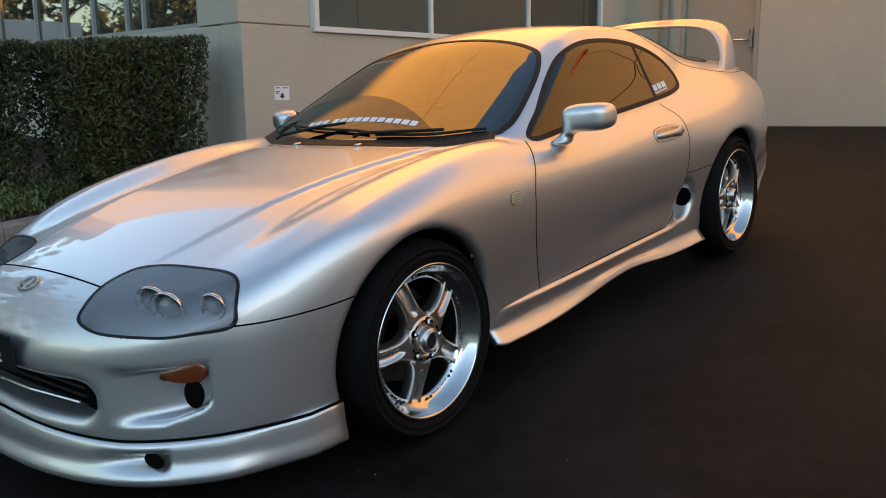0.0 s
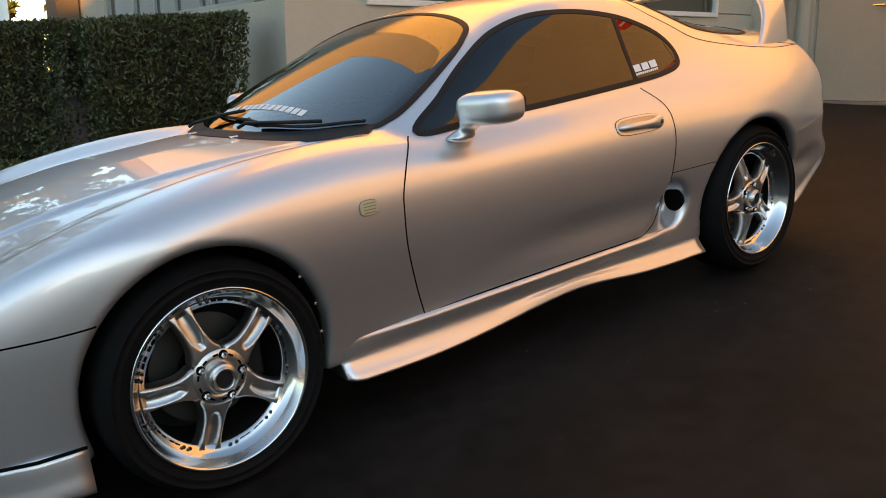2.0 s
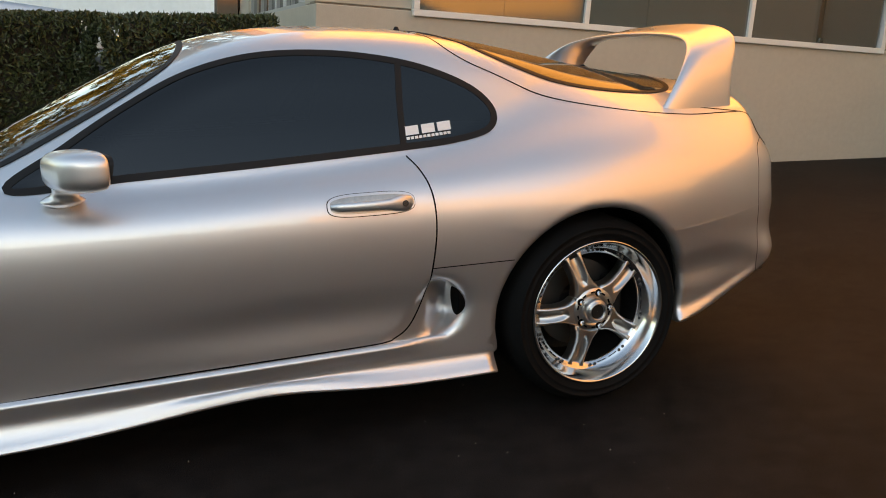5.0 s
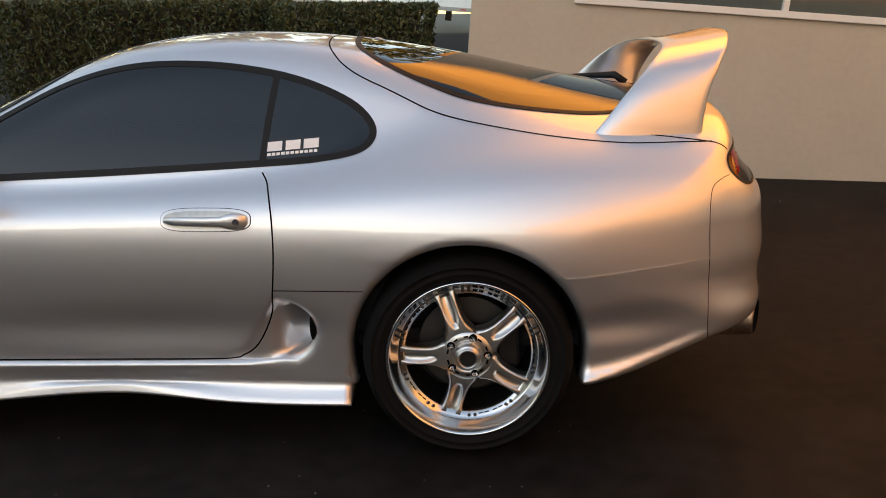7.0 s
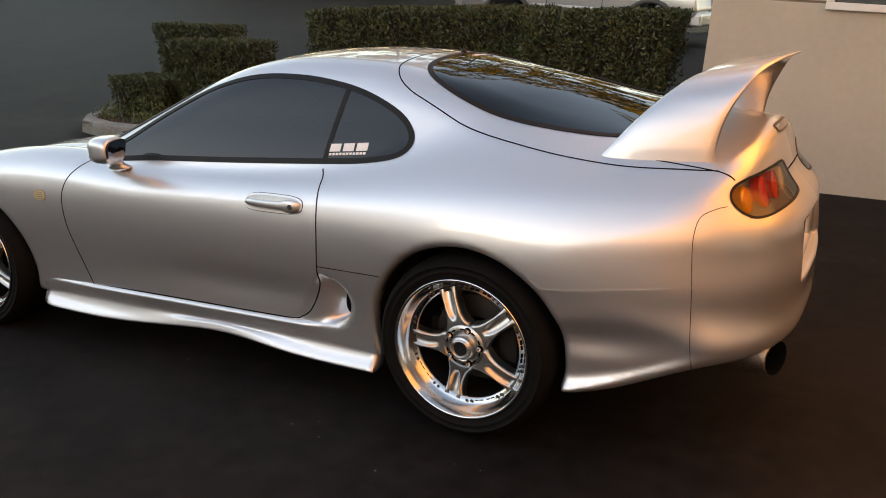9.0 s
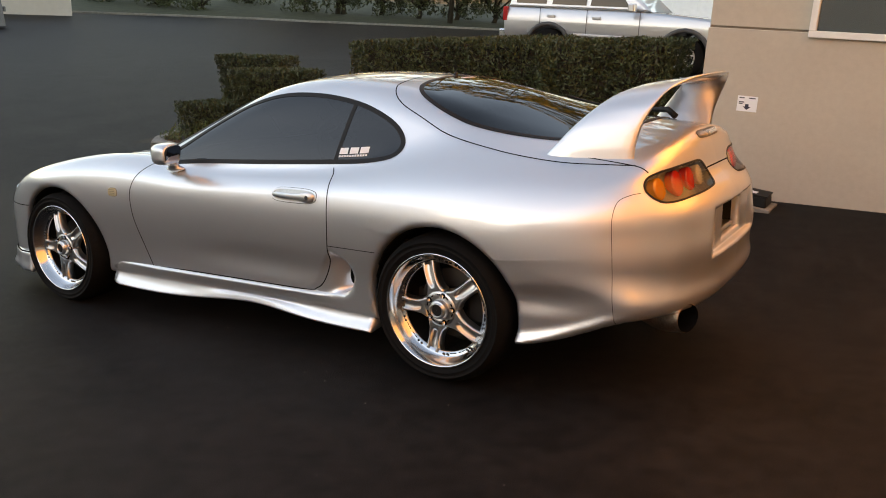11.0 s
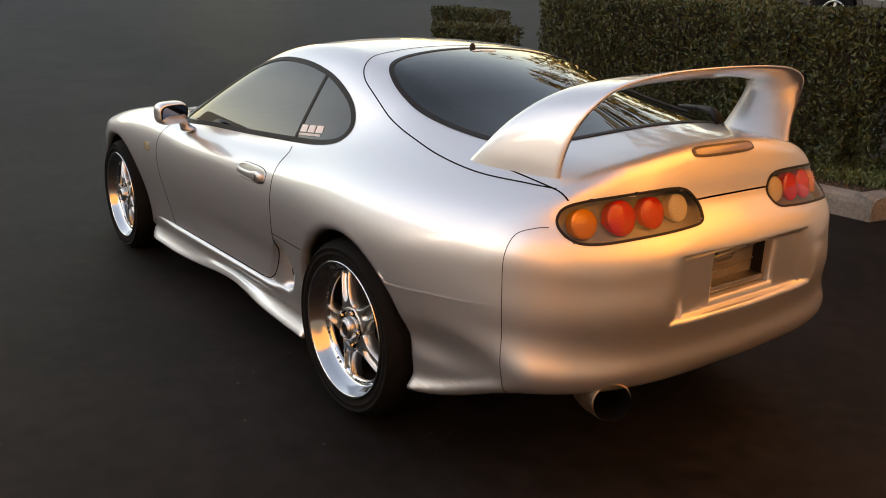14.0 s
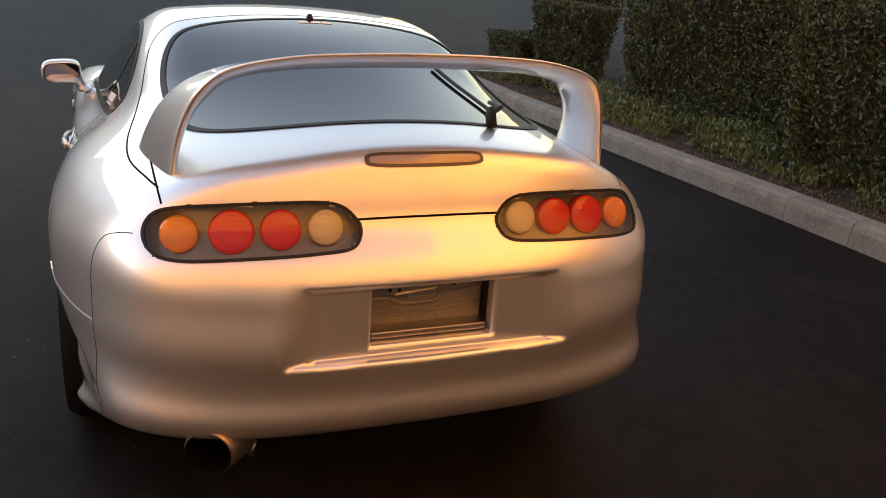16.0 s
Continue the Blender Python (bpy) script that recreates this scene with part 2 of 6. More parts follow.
wall_piece("wall_side_far", 0.03, 0.3, 5.35, SIDE_Y, 1.705, STRIP, STUCCO, "beige painted concrete wall beside the side window")
wall_piece("wall_column", -0.30, 0.0, 6.55, 7.2, -0.2, SIDE_TOP, mat("brown_painted_column", (0.13, 0.10, 0.075), 0.8, vary=0.1, noise_scale=2), "dark brown painted column at the wall's end", category="column")
make_window("window_side", "y", 0.70, 5.35, 1.69, STRIP, (1.72, 2.05, 2.77, 3.45, 4.2), 0.09, "strip window with pale teal reflective panes", mat("grey_window_frame", (0.30, 0.31, 0.30), 0.4))
# return wall with the service door
RET_Y, RET_TOP = -34.0, 9.4
for k, (y0, y1, z0, z1) in enumerate(((-5.5, -1.78, -0.2, 4.4), (-11.5, -5.518, -0.2, 4.4), (-17.5, -11.518, -0.2, 4.4), (-25.5, -17.518, -0.2, 4.4), (RET_Y, -25.518, -0.2, 4.4), (-5.5, -1.78, 4.418, RET_TOP), (-11.5, -5.518, 4.418, RET_TOP), (-17.5, -11.518, 4.418, RET_TOP), (-25.5, -17.518, 4.418, RET_TOP), (RET_Y, -25.518, 4.418, RET_TOP), (-1.762, 0.3, 4.418, RET_TOP))):
    wall_piece("wall_return_%d" % (k + 1), FRONT_X, FRONT_X + 0.28, y0, y1, z0, z1, STUCCO, "beige painted concrete return wall panel")
wall_piece("wall_return_backing", FRONT_X + 0.282, FRONT_X + 0.30, RET_Y, 0.3, -0.2, RET_TOP, JOINT, "joint backing behind the return wall panels, darkened for shade", 0)
wall_piece("wall_return_corner", FRONT_X, FRONT_X + 0.28, -0.74, 0.3, -0.2, 4.4, STUCCO, "beige painted concrete wall in the inner corner")
wall_piece("wall_return_top", FRONT_X, FRONT_X + 0.28, -1.78, -0.74, 2.80, 4.4, STUCCO, "beige painted concrete over the service door")
wall_piece("roof_slab", 0.31, 20, 0.31, SIDE_Y, SIDE_TOP - 0.4, SIDE_TOP - 0.1, CONCRETE, "flat roof slab", 0.0, category="roof")


def make_door():
    root = empty("door_service", BLD, "closed tan steel service door with a lever handle", "door", kind="structure")
    part("door_leaf", box(FRONT_X + 0.05, FRONT_X + 0.10, -1.72, -0.80, 0.70, 2.76, 0.004), DOORM, root)
    for y0, y1 in ((-1.78, -1.725), (-0.795, -0.74)):
        part("door_jamb", box(FRONT_X - 0.01, FRONT_X + 0.15, y0, y1, 0.6, 2.80, 0.004), DOORM, root)
    part("door_head", box(FRONT_X - 0.01, FRONT_X + 0.15, -1.72, -0.80, 2.765, 2.80, 0.004), DOORM, root)
    part("threshold", box(FRONT_X - 0.02, FRONT_X + 0.15, -1.72, -0.80, 0.60, 0.695, 0.004), STEEL, root)
    part("latch_guard", box(FRONT_X - 0.006, FRONT_X + 0.048, -1.70, -1.66, 1.62, 1.86, 0.006), CHROME, root)
    part("handle", tube([(FRONT_X + 0.045, -1.62, 1.72), (FRONT_X - 0.02, -1.62, 1.72), (FRONT_X - 0.03, -1.60, 1.72), (FRONT_X - 0.03, -1.48, 1.72)], 0.012), CHROME, root)


make_door()


def make_pipe():
    root = empty("downpipe", BLD, "beige painted rain downpipe in the inner corner", "pipe")
    x, y = FRONT_X - 0.10, -0.55
    part("pipe", tube([(x, y, 0.66), (x, y, TOP)], 0.065, 16), STUCCO, root, smooth=True)
    part("collar", tube([(x, y, 0.66), (x, y, 0.80)], 0.078, 16), STUCCO, root, smooth=True)
    tap = empty("wall_tap", BLD, "small metal hose tap on the wall", "tap")
    part("spout", tube([(FRONT_X - 0.20, 0.0, 1.22), (FRONT_X - 0.20, -0.07, 1.22), (FRONT_X - 0.20, -0.10, 1.19)], 0.016, 10), STEEL, tap)
    part("wheel_handle", lathe([(0.001, -0.045), (0.03, -0.045), (0.03, -0.06), (0.001, -0.06)], 16), STEEL, tap).location = (FRONT_X - 0.20, 0, 1.26)


make_pipe()


def make_sign():
    """The small notice on the wall: rows of unreadable print and a dark arrow that points down."""
    root = empty("wall_notice", BLD, "small white paper notice with a dark arrow on the wall", "sign")
    x, z, w, h = 0.385, 1.12, 0.155, 0.12
    part("paper", box(x - w / 2, x + w / 2, -0.006, 0.002, z - h / 2, z + h / 2), WHITE, root)
    ink = mat("dark_print", (0.03, 0.03, 0.05), 0.7)
    bm = bmesh.new()
    vs = [bm.verts.new((x + a, -0.0075, z + b)) for a, b in ((-0.014, -0.002), (0.014, -0.002), (0.014, -0.022), (0.032, -0.022), (0.0, -0.048), (-0.032, -0.022), (-0.014, -0.022))]
    bm.faces.new(vs)
    part("arrow", bm, ink, root)
    for k, (a, b, l) in enumerate(((-0.045, 0.045, 0.04), (0.035, 0.045, 0.05), (-0.045, 0.012, 0.04), (-0.05, 0.0, 0.03))):
        part("print_bar", box(x + a - l / 2, x + a + l / 2, -0.0072, -0.005, z + b - 0.004, z + b + 0.004), ink, root)


make_sign()


def make_oval_sign():
    """High on the return wall; the car's side glass mirrors it."""
    root = empty("oval_wall_sign", BLD @ pose(FRONT_X - 0.003, -5.8, 6.3), "red oval sign with a pale stripe high on the wall", "sign")
    red = mat("red_sign_paint", (0.62, 0.03, 0.02), 0.4)
    ring = lambda x, a, b: [(x, a * math.cos(t), b * math.sin(t)) for t in [2 * math.pi * k / 40 for k in range(40)]]
    bm = bmesh.new()
    back, mid, face = ([bm.verts.new(p) for p in r] for r in (ring(0.0, 0.60, 0.26), ring(-0.05, 0.60, 0.26), ring(-0.06, 0.58, 0.24)))
    for a, b in ((back, mid), (mid, face)):
        for k in range(40):
            bm.faces.new((a[k], a[(k + 1) % 40], b[(k + 1) % 40], b[k]))
    bm.faces.new(face)
    bm.faces.new(back[::-1])
    bmesh.ops.recalc_face_normals(bm, faces=bm.faces)
    part("sign_face", bm, red, root)
    part("pale_stripe", box(-0.064, -0.0605, -0.40, 0.40, -0.04, 0.04), WHITE, root)


make_oval_sign()

KERB = [(-4.2, 4.75), (-4.42, 4.3), (-4.44, 3.8), (-4.3, 3.4), (-4.05, 3.13)] + [(-3.6 + 1.3 * i, 3.0) for i in range(5)] + [(2.10, 2.99), (2.50, 2.98), (2.56, 3.20)]


def make_kerb():
    """Kerb of the planting bed: concrete stones with joints."""
    root = empty("kerb", Matrix(), "weathered grey concrete kerb round the planting bed", "kerb", kind="structure")
    pts = [Vector((x, y, 0)) for x, y in KERB]
    for i in range(len(pts) - 1):
        a, b = pts[i], pts[i + 1]
        d = (b - a).normalized()
        nrm = Vector((-d.y, d.x, 0))
        bm = bmesh.new()
        ring = []
        for p in (a + d * 0.002, b - d * 0.002):
            z = ground_z(p.x, p.y)
            prof = ((0.0, -0.1), (0.012, 0.10), (0.022, 0.132), (0.045, 0.145), (0.15, 0.15), (0.16, 0.14), (0.16, -0.1))
            ring.append([bm.verts.new(p + nrm * u + Vector((0, 0, z + w))) for u, w in prof])
        k = len(ring[0])
        for j in range(k - 1):
            bm.faces.new((ring[0][j], ring[1][j], ring[1][j + 1], ring[0][j + 1]))
        bm.faces.new(ring[0])
        bm.faces.new(ring[1][::-1])
        bmesh.ops.recalc_face_normals(bm, faces=bm.faces)
        part("kerb_stone", bm, CONCRETE, root)


make_kerb()


def make_bed():
    verts, faces, n = [], [], 40
    for j in range(9):
        for i in range(n):
            x, y = -4.3 + 6.7 * i / (n - 1), 3.08 + 2.3 * j / 8
            verts.append((x, y, ground_z(x, y) + 0.11 + 0.03 * noise.noise((x * 2, y * 2, 0))))
    for j in range(8):
        for i in range(n - 1):
            faces.append((j * n + i, j * n + i + 1, (j + 1) * n + i + 1, (j + 1) * n + i))
    tagged(raw("planting_bed", verts, faces, SOIL), "dark soil of the planting bed with dry litter", "soil", kind="structure")


make_bed()


# ---- leaves ----
def leaf_quads(rng, spots, size, verts, faces):
    """A small folded leaf at each (place, outward) spot."""
    for p, out in spots:
        d = Vector((rng.gauss(0, 1), rng.gauss(0, 1), rng.gauss(0.9, 1))).normalized()
        d = (d + out * 0.5).normalized()
        side = d.cross(out + Vector((rng.gauss(0, .5), rng.gauss(0, .5), rng.gauss(0, .5)))).normalized()
        up = side.cross(d)
        l, w = size * rng.uniform(0.7, 1.3), size * rng.uniform(0.32, 0.5)
        b = len(verts)
        verts += [p - d * l * 0.5, p + side * w * 0.5 + up * w * 0.22, p + d * l * 0.5, p - side * w * 0.5 + up * w * 0.22]
        faces += [(b, b + 1, b + 2), (b, b + 2, b + 3)]


def make_hedge(name, x0, x1, y0, y1, h, label, seed, bottom=0.26, density=2900, size=0.047):
    """A clipped box hedge: twiggy core and a thick skin of leaves, uneven and open near the foot."""
    rng = random.Random(seed)
    root = empty(name, Matrix.Translation((x0, y0, ground_z(x0, y0))), label, "hedge")
    L, D = x1 - x0, y1 - y0
    rise = (ground_z(x1, y0) - ground_z(x0, y0)) / L
    spots = []
    def jit(u, v):
        return 0.05 * noise.noise((u * 2.2 + seed, v * 2.2, 1.7)) + 0.025 * noise.noise((u * 7, v * 7, seed))
    areas = [("f", L * h), ("b", L * h * 0.4), ("l", D * h), ("r", D * h), ("t", L * D)]
    for side, area in areas:
        for _ in range(int(area * density)):
            u, v = rng.random(), rng.random()
            depth = -abs(rng.gauss(0, 0.035)) + 0.01
            if side in "fblr":
                v = bottom / h + (1 - bottom / h) * v
                z = v * h + 0.10 * noise.noise((u * L * 2.1, 3.1, seed)) * max(0, 0.7 - v)
                taper = 0.20 * max(0, 0.95 - v) + 0.02 * noise.noise((u * 9, v * 5, seed + 3))
                if side == "f" or side == "b":
                    x = u * L
                    k = jit(x, z) + taper - depth
                    y, out = (k, Vector((0, -1, 0))) if side == "f" else (D - k, Vector((0, 1, 0)))
                else:
                    y = u * D
                    k = jit(y + 9, z) + taper * 1.5 - depth
                    x, out = (k, Vector((-1, 0, 0))) if side == "l" else (L - k, Vector((1, 0, 0)))
            else:
                x, y = u * L, v * D
                z = h + depth + jit(x, y) * 0.5
                out = Vector((0, 0, 1))
            spots.append((Vector((x, y, z + rise * x)), out))
    verts, faces = [], []
    leaf_quads(rng, spots, size, verts, faces)
    raw("leaves", verts, faces, LEAF, root, smooth=False)
    core = box(0.12, L - 0.12, 0.10, D - 0.10, bottom + 0.05, h - 0.045, 0.05)
    for v in core.verts:
        k = 0.16 * max(0.0, 0.9 - v.co.z / h)
        v.co.x += k if v.co.x < L / 2 else -k
        v.co.y += k if v.co.y < D / 2 else -k
    for v in core.verts:
        v.co.z += rise * v.co.x
    part("twig_core", core, TWIG, root)
    for i in range(max(2, int(L / 0.5))):
        x = 0.25 + i * (L - 0.5) / max(1, int(L / 0.5) - 1)
        part("stem", tube([(x, D / 2, 0), (x + rng.uniform(-.05, .05), D / 2, bottom + 0.25)], 0.02, 6), TWIG, root)
    return root


HEDGES = "clipped hedges in the bed"
for nm, x0, x1, y0, y1, h, sd_, lab in (
        ("box_hedge", 0.93, 2.16, 3.36, 4.05, 1.27, 3, "tall clipped dark green box hedge beside the building corner"),
        ("box_hedge", -1.45, 0.90, 3.70, 4.45, 1.30, 5, "long clipped dark green box hedge behind the kerb"),
        ("box_hedge", -3.30, -2.15, 3.75, 4.15, 0.98, 7, "low clipped box hedge block near the bed's end"),
        ("box_hedge", -4.20, -3.10, 4.38, 4.80, 1.06, 9, "small taller box hedge block at the bed's end")):
    make_hedge(nm, x0, x1, y0, y1, h, lab, sd_)["group"] = HEDGES
make_hedge("low_shrub", -4.15, -3.30, 3.62, 4.25, 0.55, "low rounded leafy shrub at the end of the bed", 11, 0.10)


def make_ivy():
    rng = random.Random(21)
    spots = []
    for _ in range(17000):
        x, y = rng.uniform(-4.1, 2.35), 3.40 + abs(rng.gauss(0, 0.36))
        if x < -3.3:
            y = rng.uniform(3.3, 4.4)
        m = (0.02 + 0.11 * smooth01((y - 3.36) / 0.30)) + 0.10 * max(0, noise.noise((x * 1.3, y * 1.3, 4)) + 0.35) * (1.6 if x < -3.3 else 1)
        if y < 3.62 and noise.noise((x * 2.5, y * 2.5, 8)) < -0.05:
            continue
        spots.append((Vector((x, y, ground_z(x, y) + 0.12 + m * rng.random())), Vector((0, -0.3, 1)).normalized()))
    verts, faces = [], []
    leaf_quads(rng, spots, 0.044, verts, faces)
    tagged(raw("ivy_groundcover", verts, faces, IVY, smooth=False), "low green ivy groundcover on the bed's soil", "ivy", kind="stuff")


make_ivy()


def make_litter():
    """Dry leaves and bark chips between kerb and ivy."""
    rng = random.Random(23)
    spots = []
    for _ in range(2600):
        x, y = rng.uniform(-3.9, 2.4), 3.17 + abs(rng.gauss(0, 0.17))
        spots.append((Vector((x, y, ground_z(x, y) + 0.125 + 0.03 * noise.noise((x * 2, y * 2, 0)) + 0.01 * rng.random())), Vector((0, 0, 1))))
    verts, faces = [], []
    leaf_quads(rng, spots, 0.022, verts, faces)
    tagged(raw("leaf_litter", verts, faces, mat("dry_leaf_litter", (0.17, 0.115, 0.07), 0.8, vary=0.6, noise_scale=9), smooth=False), "brown dry leaves and bark chips on the bed's soil", "litter", kind="stuff")


make_litter()

# ---- far lot: unseen blocks, added to close the place and cut off the sun ----
def far_wall(name, x0, x1, y0, y1, z0, z1, material, label):
    ob = part(name, box(x0, x1, y0, y1, z0, z1), material)
    return tagged(ob, label, "building", kind="structure")


# pale, so that the added blocks, mirrored, brighten the car's lower sides
FARWALL = mat("unseen_block_paint", (0.50, 0.475, 0.445), 0.9, vary=0.06, noise_scale=0.5)
far_wall("far_building", -26, -13.51, -46, -40, -1, 10.1, FARWALL, "unseen plain beige block added to shade the lower front wall")
far_wall("far_annex", -13.5, -10.51, -46, -40, -1, 7.9, FARWALL, "lower unseen beige block added to shade the foot of the return wall")
far_wall("far_annex_low", -10.5, 40, -46, -40, -1, 6.9, FARWALL, "lowest unseen beige block, added to let sun reach the return wall")
far_wall("far_block", -70, -62, -38, 22, -1, 5.5, FARWALL, "unseen plain block added to close the far end of the lot")
far_wall("far_hall", -140, -26.01, -43.5, -40.5, -1, 19.0, FARWALL, "tall unseen beige block added to shade the parked wagon and far trees")


def make_bait_box():
    root = empty("bait_box", pose(3.02, 2.98, ground_z(3.02, 2.98), 3, 4, -2), "black plastic bait box with a white label by the wall", "box")
    part("paver", box(-0.17, 0.17, -0.13, 0.13, -0.02, 0.035, 0.006), CONCRETE, root, "grey concrete paver")
    part("box_body", stack_box(0.135, 0.10, 0.035, 0.115), TRIM, root)
    part("box_lid", box(-0.13, 0.13, -0.095, 0.095, 0.116, 0.128, 0.005), TRIM, root)
    part("paper_label", box(-0.05, 0.04, -0.06, 0.0, 0.1285, 0.1305), WHITE, root, "white paper label")


def stack_box(a, b, z0, z1):
    bm = box(-a, a, -b, b, z0, z1, 0.012)
    for v in bm.verts:
        k = 1 - 0.10 * (v.co.z - z0) / (z1 - z0)
        v.co.x *= k
        v.co.y *= k
    return bm


make_bait_box()


def extrude_outline(outline, y0, y1, bevel=0.03):
    """A solid from an outline in x and z, with rounded edges."""
    bm = bmesh.new()
    a = [bm.verts.new((x, y0, z)) for x, z in outline]
    b = [bm.verts.new((x, y1, z)) for x, z in outline]
    n = len(a)
    bm.faces.new(a)
    bm.faces.new(b[::-1])
    rim = []
    for i in range(n):
        bm.faces.new((a[i], b[i], b[(i + 1) % n], a[(i + 1) % n]))
    bmesh.ops.recalc_face_normals(bm, faces=bm.faces)
    if bevel:
        edges = [e for e in bm.edges if abs(e.verts[0].co.y - e.verts[1].co.y) < 1e-6]
        bmesh.ops.bevel(bm, geom=edges, offset=bevel, segments=3, affect="EDGES", profile=0.6)
    return bm


SUVPAINT = mat("champagne_silver_paint", (0.56, 0.57, 0.58), 0.38, 0.8, 1.0)


def make_suv():
    """Parked off-road wagon, seen from its right; x runs to its nose, the rear axle is at 0."""
    z = ground_z(-1.6, 12.0)
    root = empty("parked_suv", pose(-2.50, 11.9, z + 0.04, 0, 0, 2.5) @ Matrix.Scale(0.95, 4), "silver off-road wagon parked beyond the hedge", "car")
    arc = lambda cx, r: [(cx + r * math.cos(t), 0.40 + r * math.sin(t)) for t in [math.pi * k / 12 for k in range(13)]]
    low = [(-0.95, 0.50), (-0.45, 0.46)] + [(x, zz) for x, zz in arc(0.0, 0.44)[::-1]] + [(2.2, 0.46)] + [(x, zz) for x, zz in arc(2.67, 0.45)[::-1]] + [(3.42, 0.55), (3.48, 0.75), (3.44, 0.95), (3.30, 1.06), (2.2, 1.14), (1.9, 1.16), (-0.90, 1.16), (-0.98, 0.9)]
    bm = extrude_outline(low, -0.86, 0.86, 0.05)
    for k in range(9):
        bmesh.ops.bisect_plane(bm, geom=bm.verts[:] + bm.edges[:] + bm.faces[:], plane_co=(0, 0, 0.55 + 0.065 * k), plane_no=(0, 0, 1))
    for v in bm.verts:
        v.co.y *= 1 - 0.30 * max(0.0, v.co.z - 0.86) ** 2 / 0.3 - 0.22 * max(0.0, 0.80 - v.co.z) ** 2 / 0.3
    part("body", bm, SUVPAINT, root, smooth=True)
    cab = [(-0.90, 1.15), (-0.78, 1.70), (-0.60, 1.76), (1.15, 1.76), (1.40, 1.68), (2.0, 1.16)]
    bm = extrude_outline(cab, -0.80, 0.80, 0.04)
    for v in bm.verts:
        if v.co.z > 1.4:
            v.co.y *= 0.86
    part("cabin", bm, SUVPAINT, root)
    for x0, x1 in ((-0.74, -0.10), (0.02, 0.72), (0.80, 1.36)):
        for s in (-1, 1):
            w = extrude_outline(((x0, 1.20), (x0 + 0.06, 1.62), (x1 - (0.12 if x1 > 1.3 else 0.0), 1.62), (x1 + (0.22 if x1 > 1.3 else 0), 1.20)), -0.01, 0.01, 0.0)
            ob = part("side_window", w, GLASS_FAR, root, "dark side window")
            ob.matrix_basis = pose(0, s * 0.80, 0, s * 6.5, 0, 0) @ Matrix.Translation((0, s * 0.13, 0.02))
    for cx in (0.0, 2.67):
        for s in (-1, 1):
            t = lathe([(0.20, -0.10), (0.24, -0.115), (0.36, -0.11), (0.385, -0.08), (0.385, 0.08), (0.36, 0.11), (0.20, 0.10)], 40)
            wh = part("wheel", t, TYRE, root, "black tyre on a silver five-spoke wheel", smooth=True)
            wh.matrix_basis = pose(cx, s * 0.76, 0.385, 0, 0, 0 if s < 0 else 180)
            part("rim", lathe([(0.215, -0.11), (0.205, -0.085), (0.19, -0.04), (0.0005, -0.04)], 32), TRIM, wh)
            part("rim_ring", lathe([(0.225, -0.112), (0.222, -0.118), (0.198, -0.108), (0.192, -0.085)], 32), RIM, wh, smooth=True)
            sp = bmesh.new()
            for k in range(5):
                a = math.pi / 2 + 2 * math.pi * k / 5
                c, d = math.cos(a), math.sin(a)
                vs = [sp.verts.new((r * c - w * d, -0.088 + q, r * d + w * c)) for r, w, q in ((0.02, -0.028, -0.01), (0.02, 0.028, -0.01), (0.20, 0.022, 0), (0.20, -0.022, 0))]
                sp.faces.new(vs)
            part("wheel_spokes", sp, RIM, wh)
            part("wheel_cap", lathe([(0.05, -0.09), (0.045, -0.105), (0.0005, -0.107)], 20), RIM, wh)
            fl = tube([(x, 0, zz) for x, zz in arc(cx, 0.47 if cx else 0.46)], 0.045, 8)
            part("arch_flare", fl, mat("grey_plastic_flare", (0.06, 0.06, 0.06), 0.6), root, "dark grey wheel arch flare", smooth=True).location = (0, s * 0.85, 0)
    for s in (-1, 1):
        part("door_strip", box(0.50, 2.15, s * 0.865 - 0.01, s * 0.865 + 0.01, 0.66, 0.70, 0.005), SUVPAINT, root)
        part("door_gap", box(0.765, 0.775, s * 0.862 - 0.002, s * 0.862 + 0.002, 0.48, 1.15), GAP, root)
        part("door_gap", box(1.80, 1.81, s * 0.862 - 0.002, s * 0.862 + 0.002, 0.48, 1.15), GAP, root)
        part("door_gap", box(-0.20, -0.19, s * 0.862 - 0.002, s * 0.862 + 0.002, 0.82, 1.15), GAP, root)
        for x0 in (-0.05, 0.88):
            part("door_handle", box(x0, x0 + 0.17, s * 0.865 - 0.015, s * 0.865 + 0.015, 0.98, 1.03, 0.008), SUVPAINT, root)
        part("tail_lamp", box(-0.99, -0.90, s * 0.80 - 0.07, s * 0.80 + 0.06, 0.88, 1.15, 0.01), mat("red_tail_lamp", (0.5, 0.02, 0.02), 0.2), root, "red tail lamp")
        part("wing_mirror", box(1.62, 1.75, s * 1.0 - 0.10, s * 1.0 + 0.10, 1.14, 1.30, 0.03), SUVPAINT, root)
    part("rear_bumper", box(-1.08, -0.90, -0.84, 0.84, 0.50, 0.72, 0.03), mat("chrome_bumper", (0.6, 0.6, 0.6), 0.2, 1.0), root, "chrome rear bumper")
    part("front_bumper", box(3.36, 3.56, -0.84, 0.84, 0.48, 0.70, 0.04), SUVPAINT, root)


GLASS_FAR = mat("dark_car_glass", (0.012, 0.014, 0.016), 0.03, spec=0.35)
make_suv()


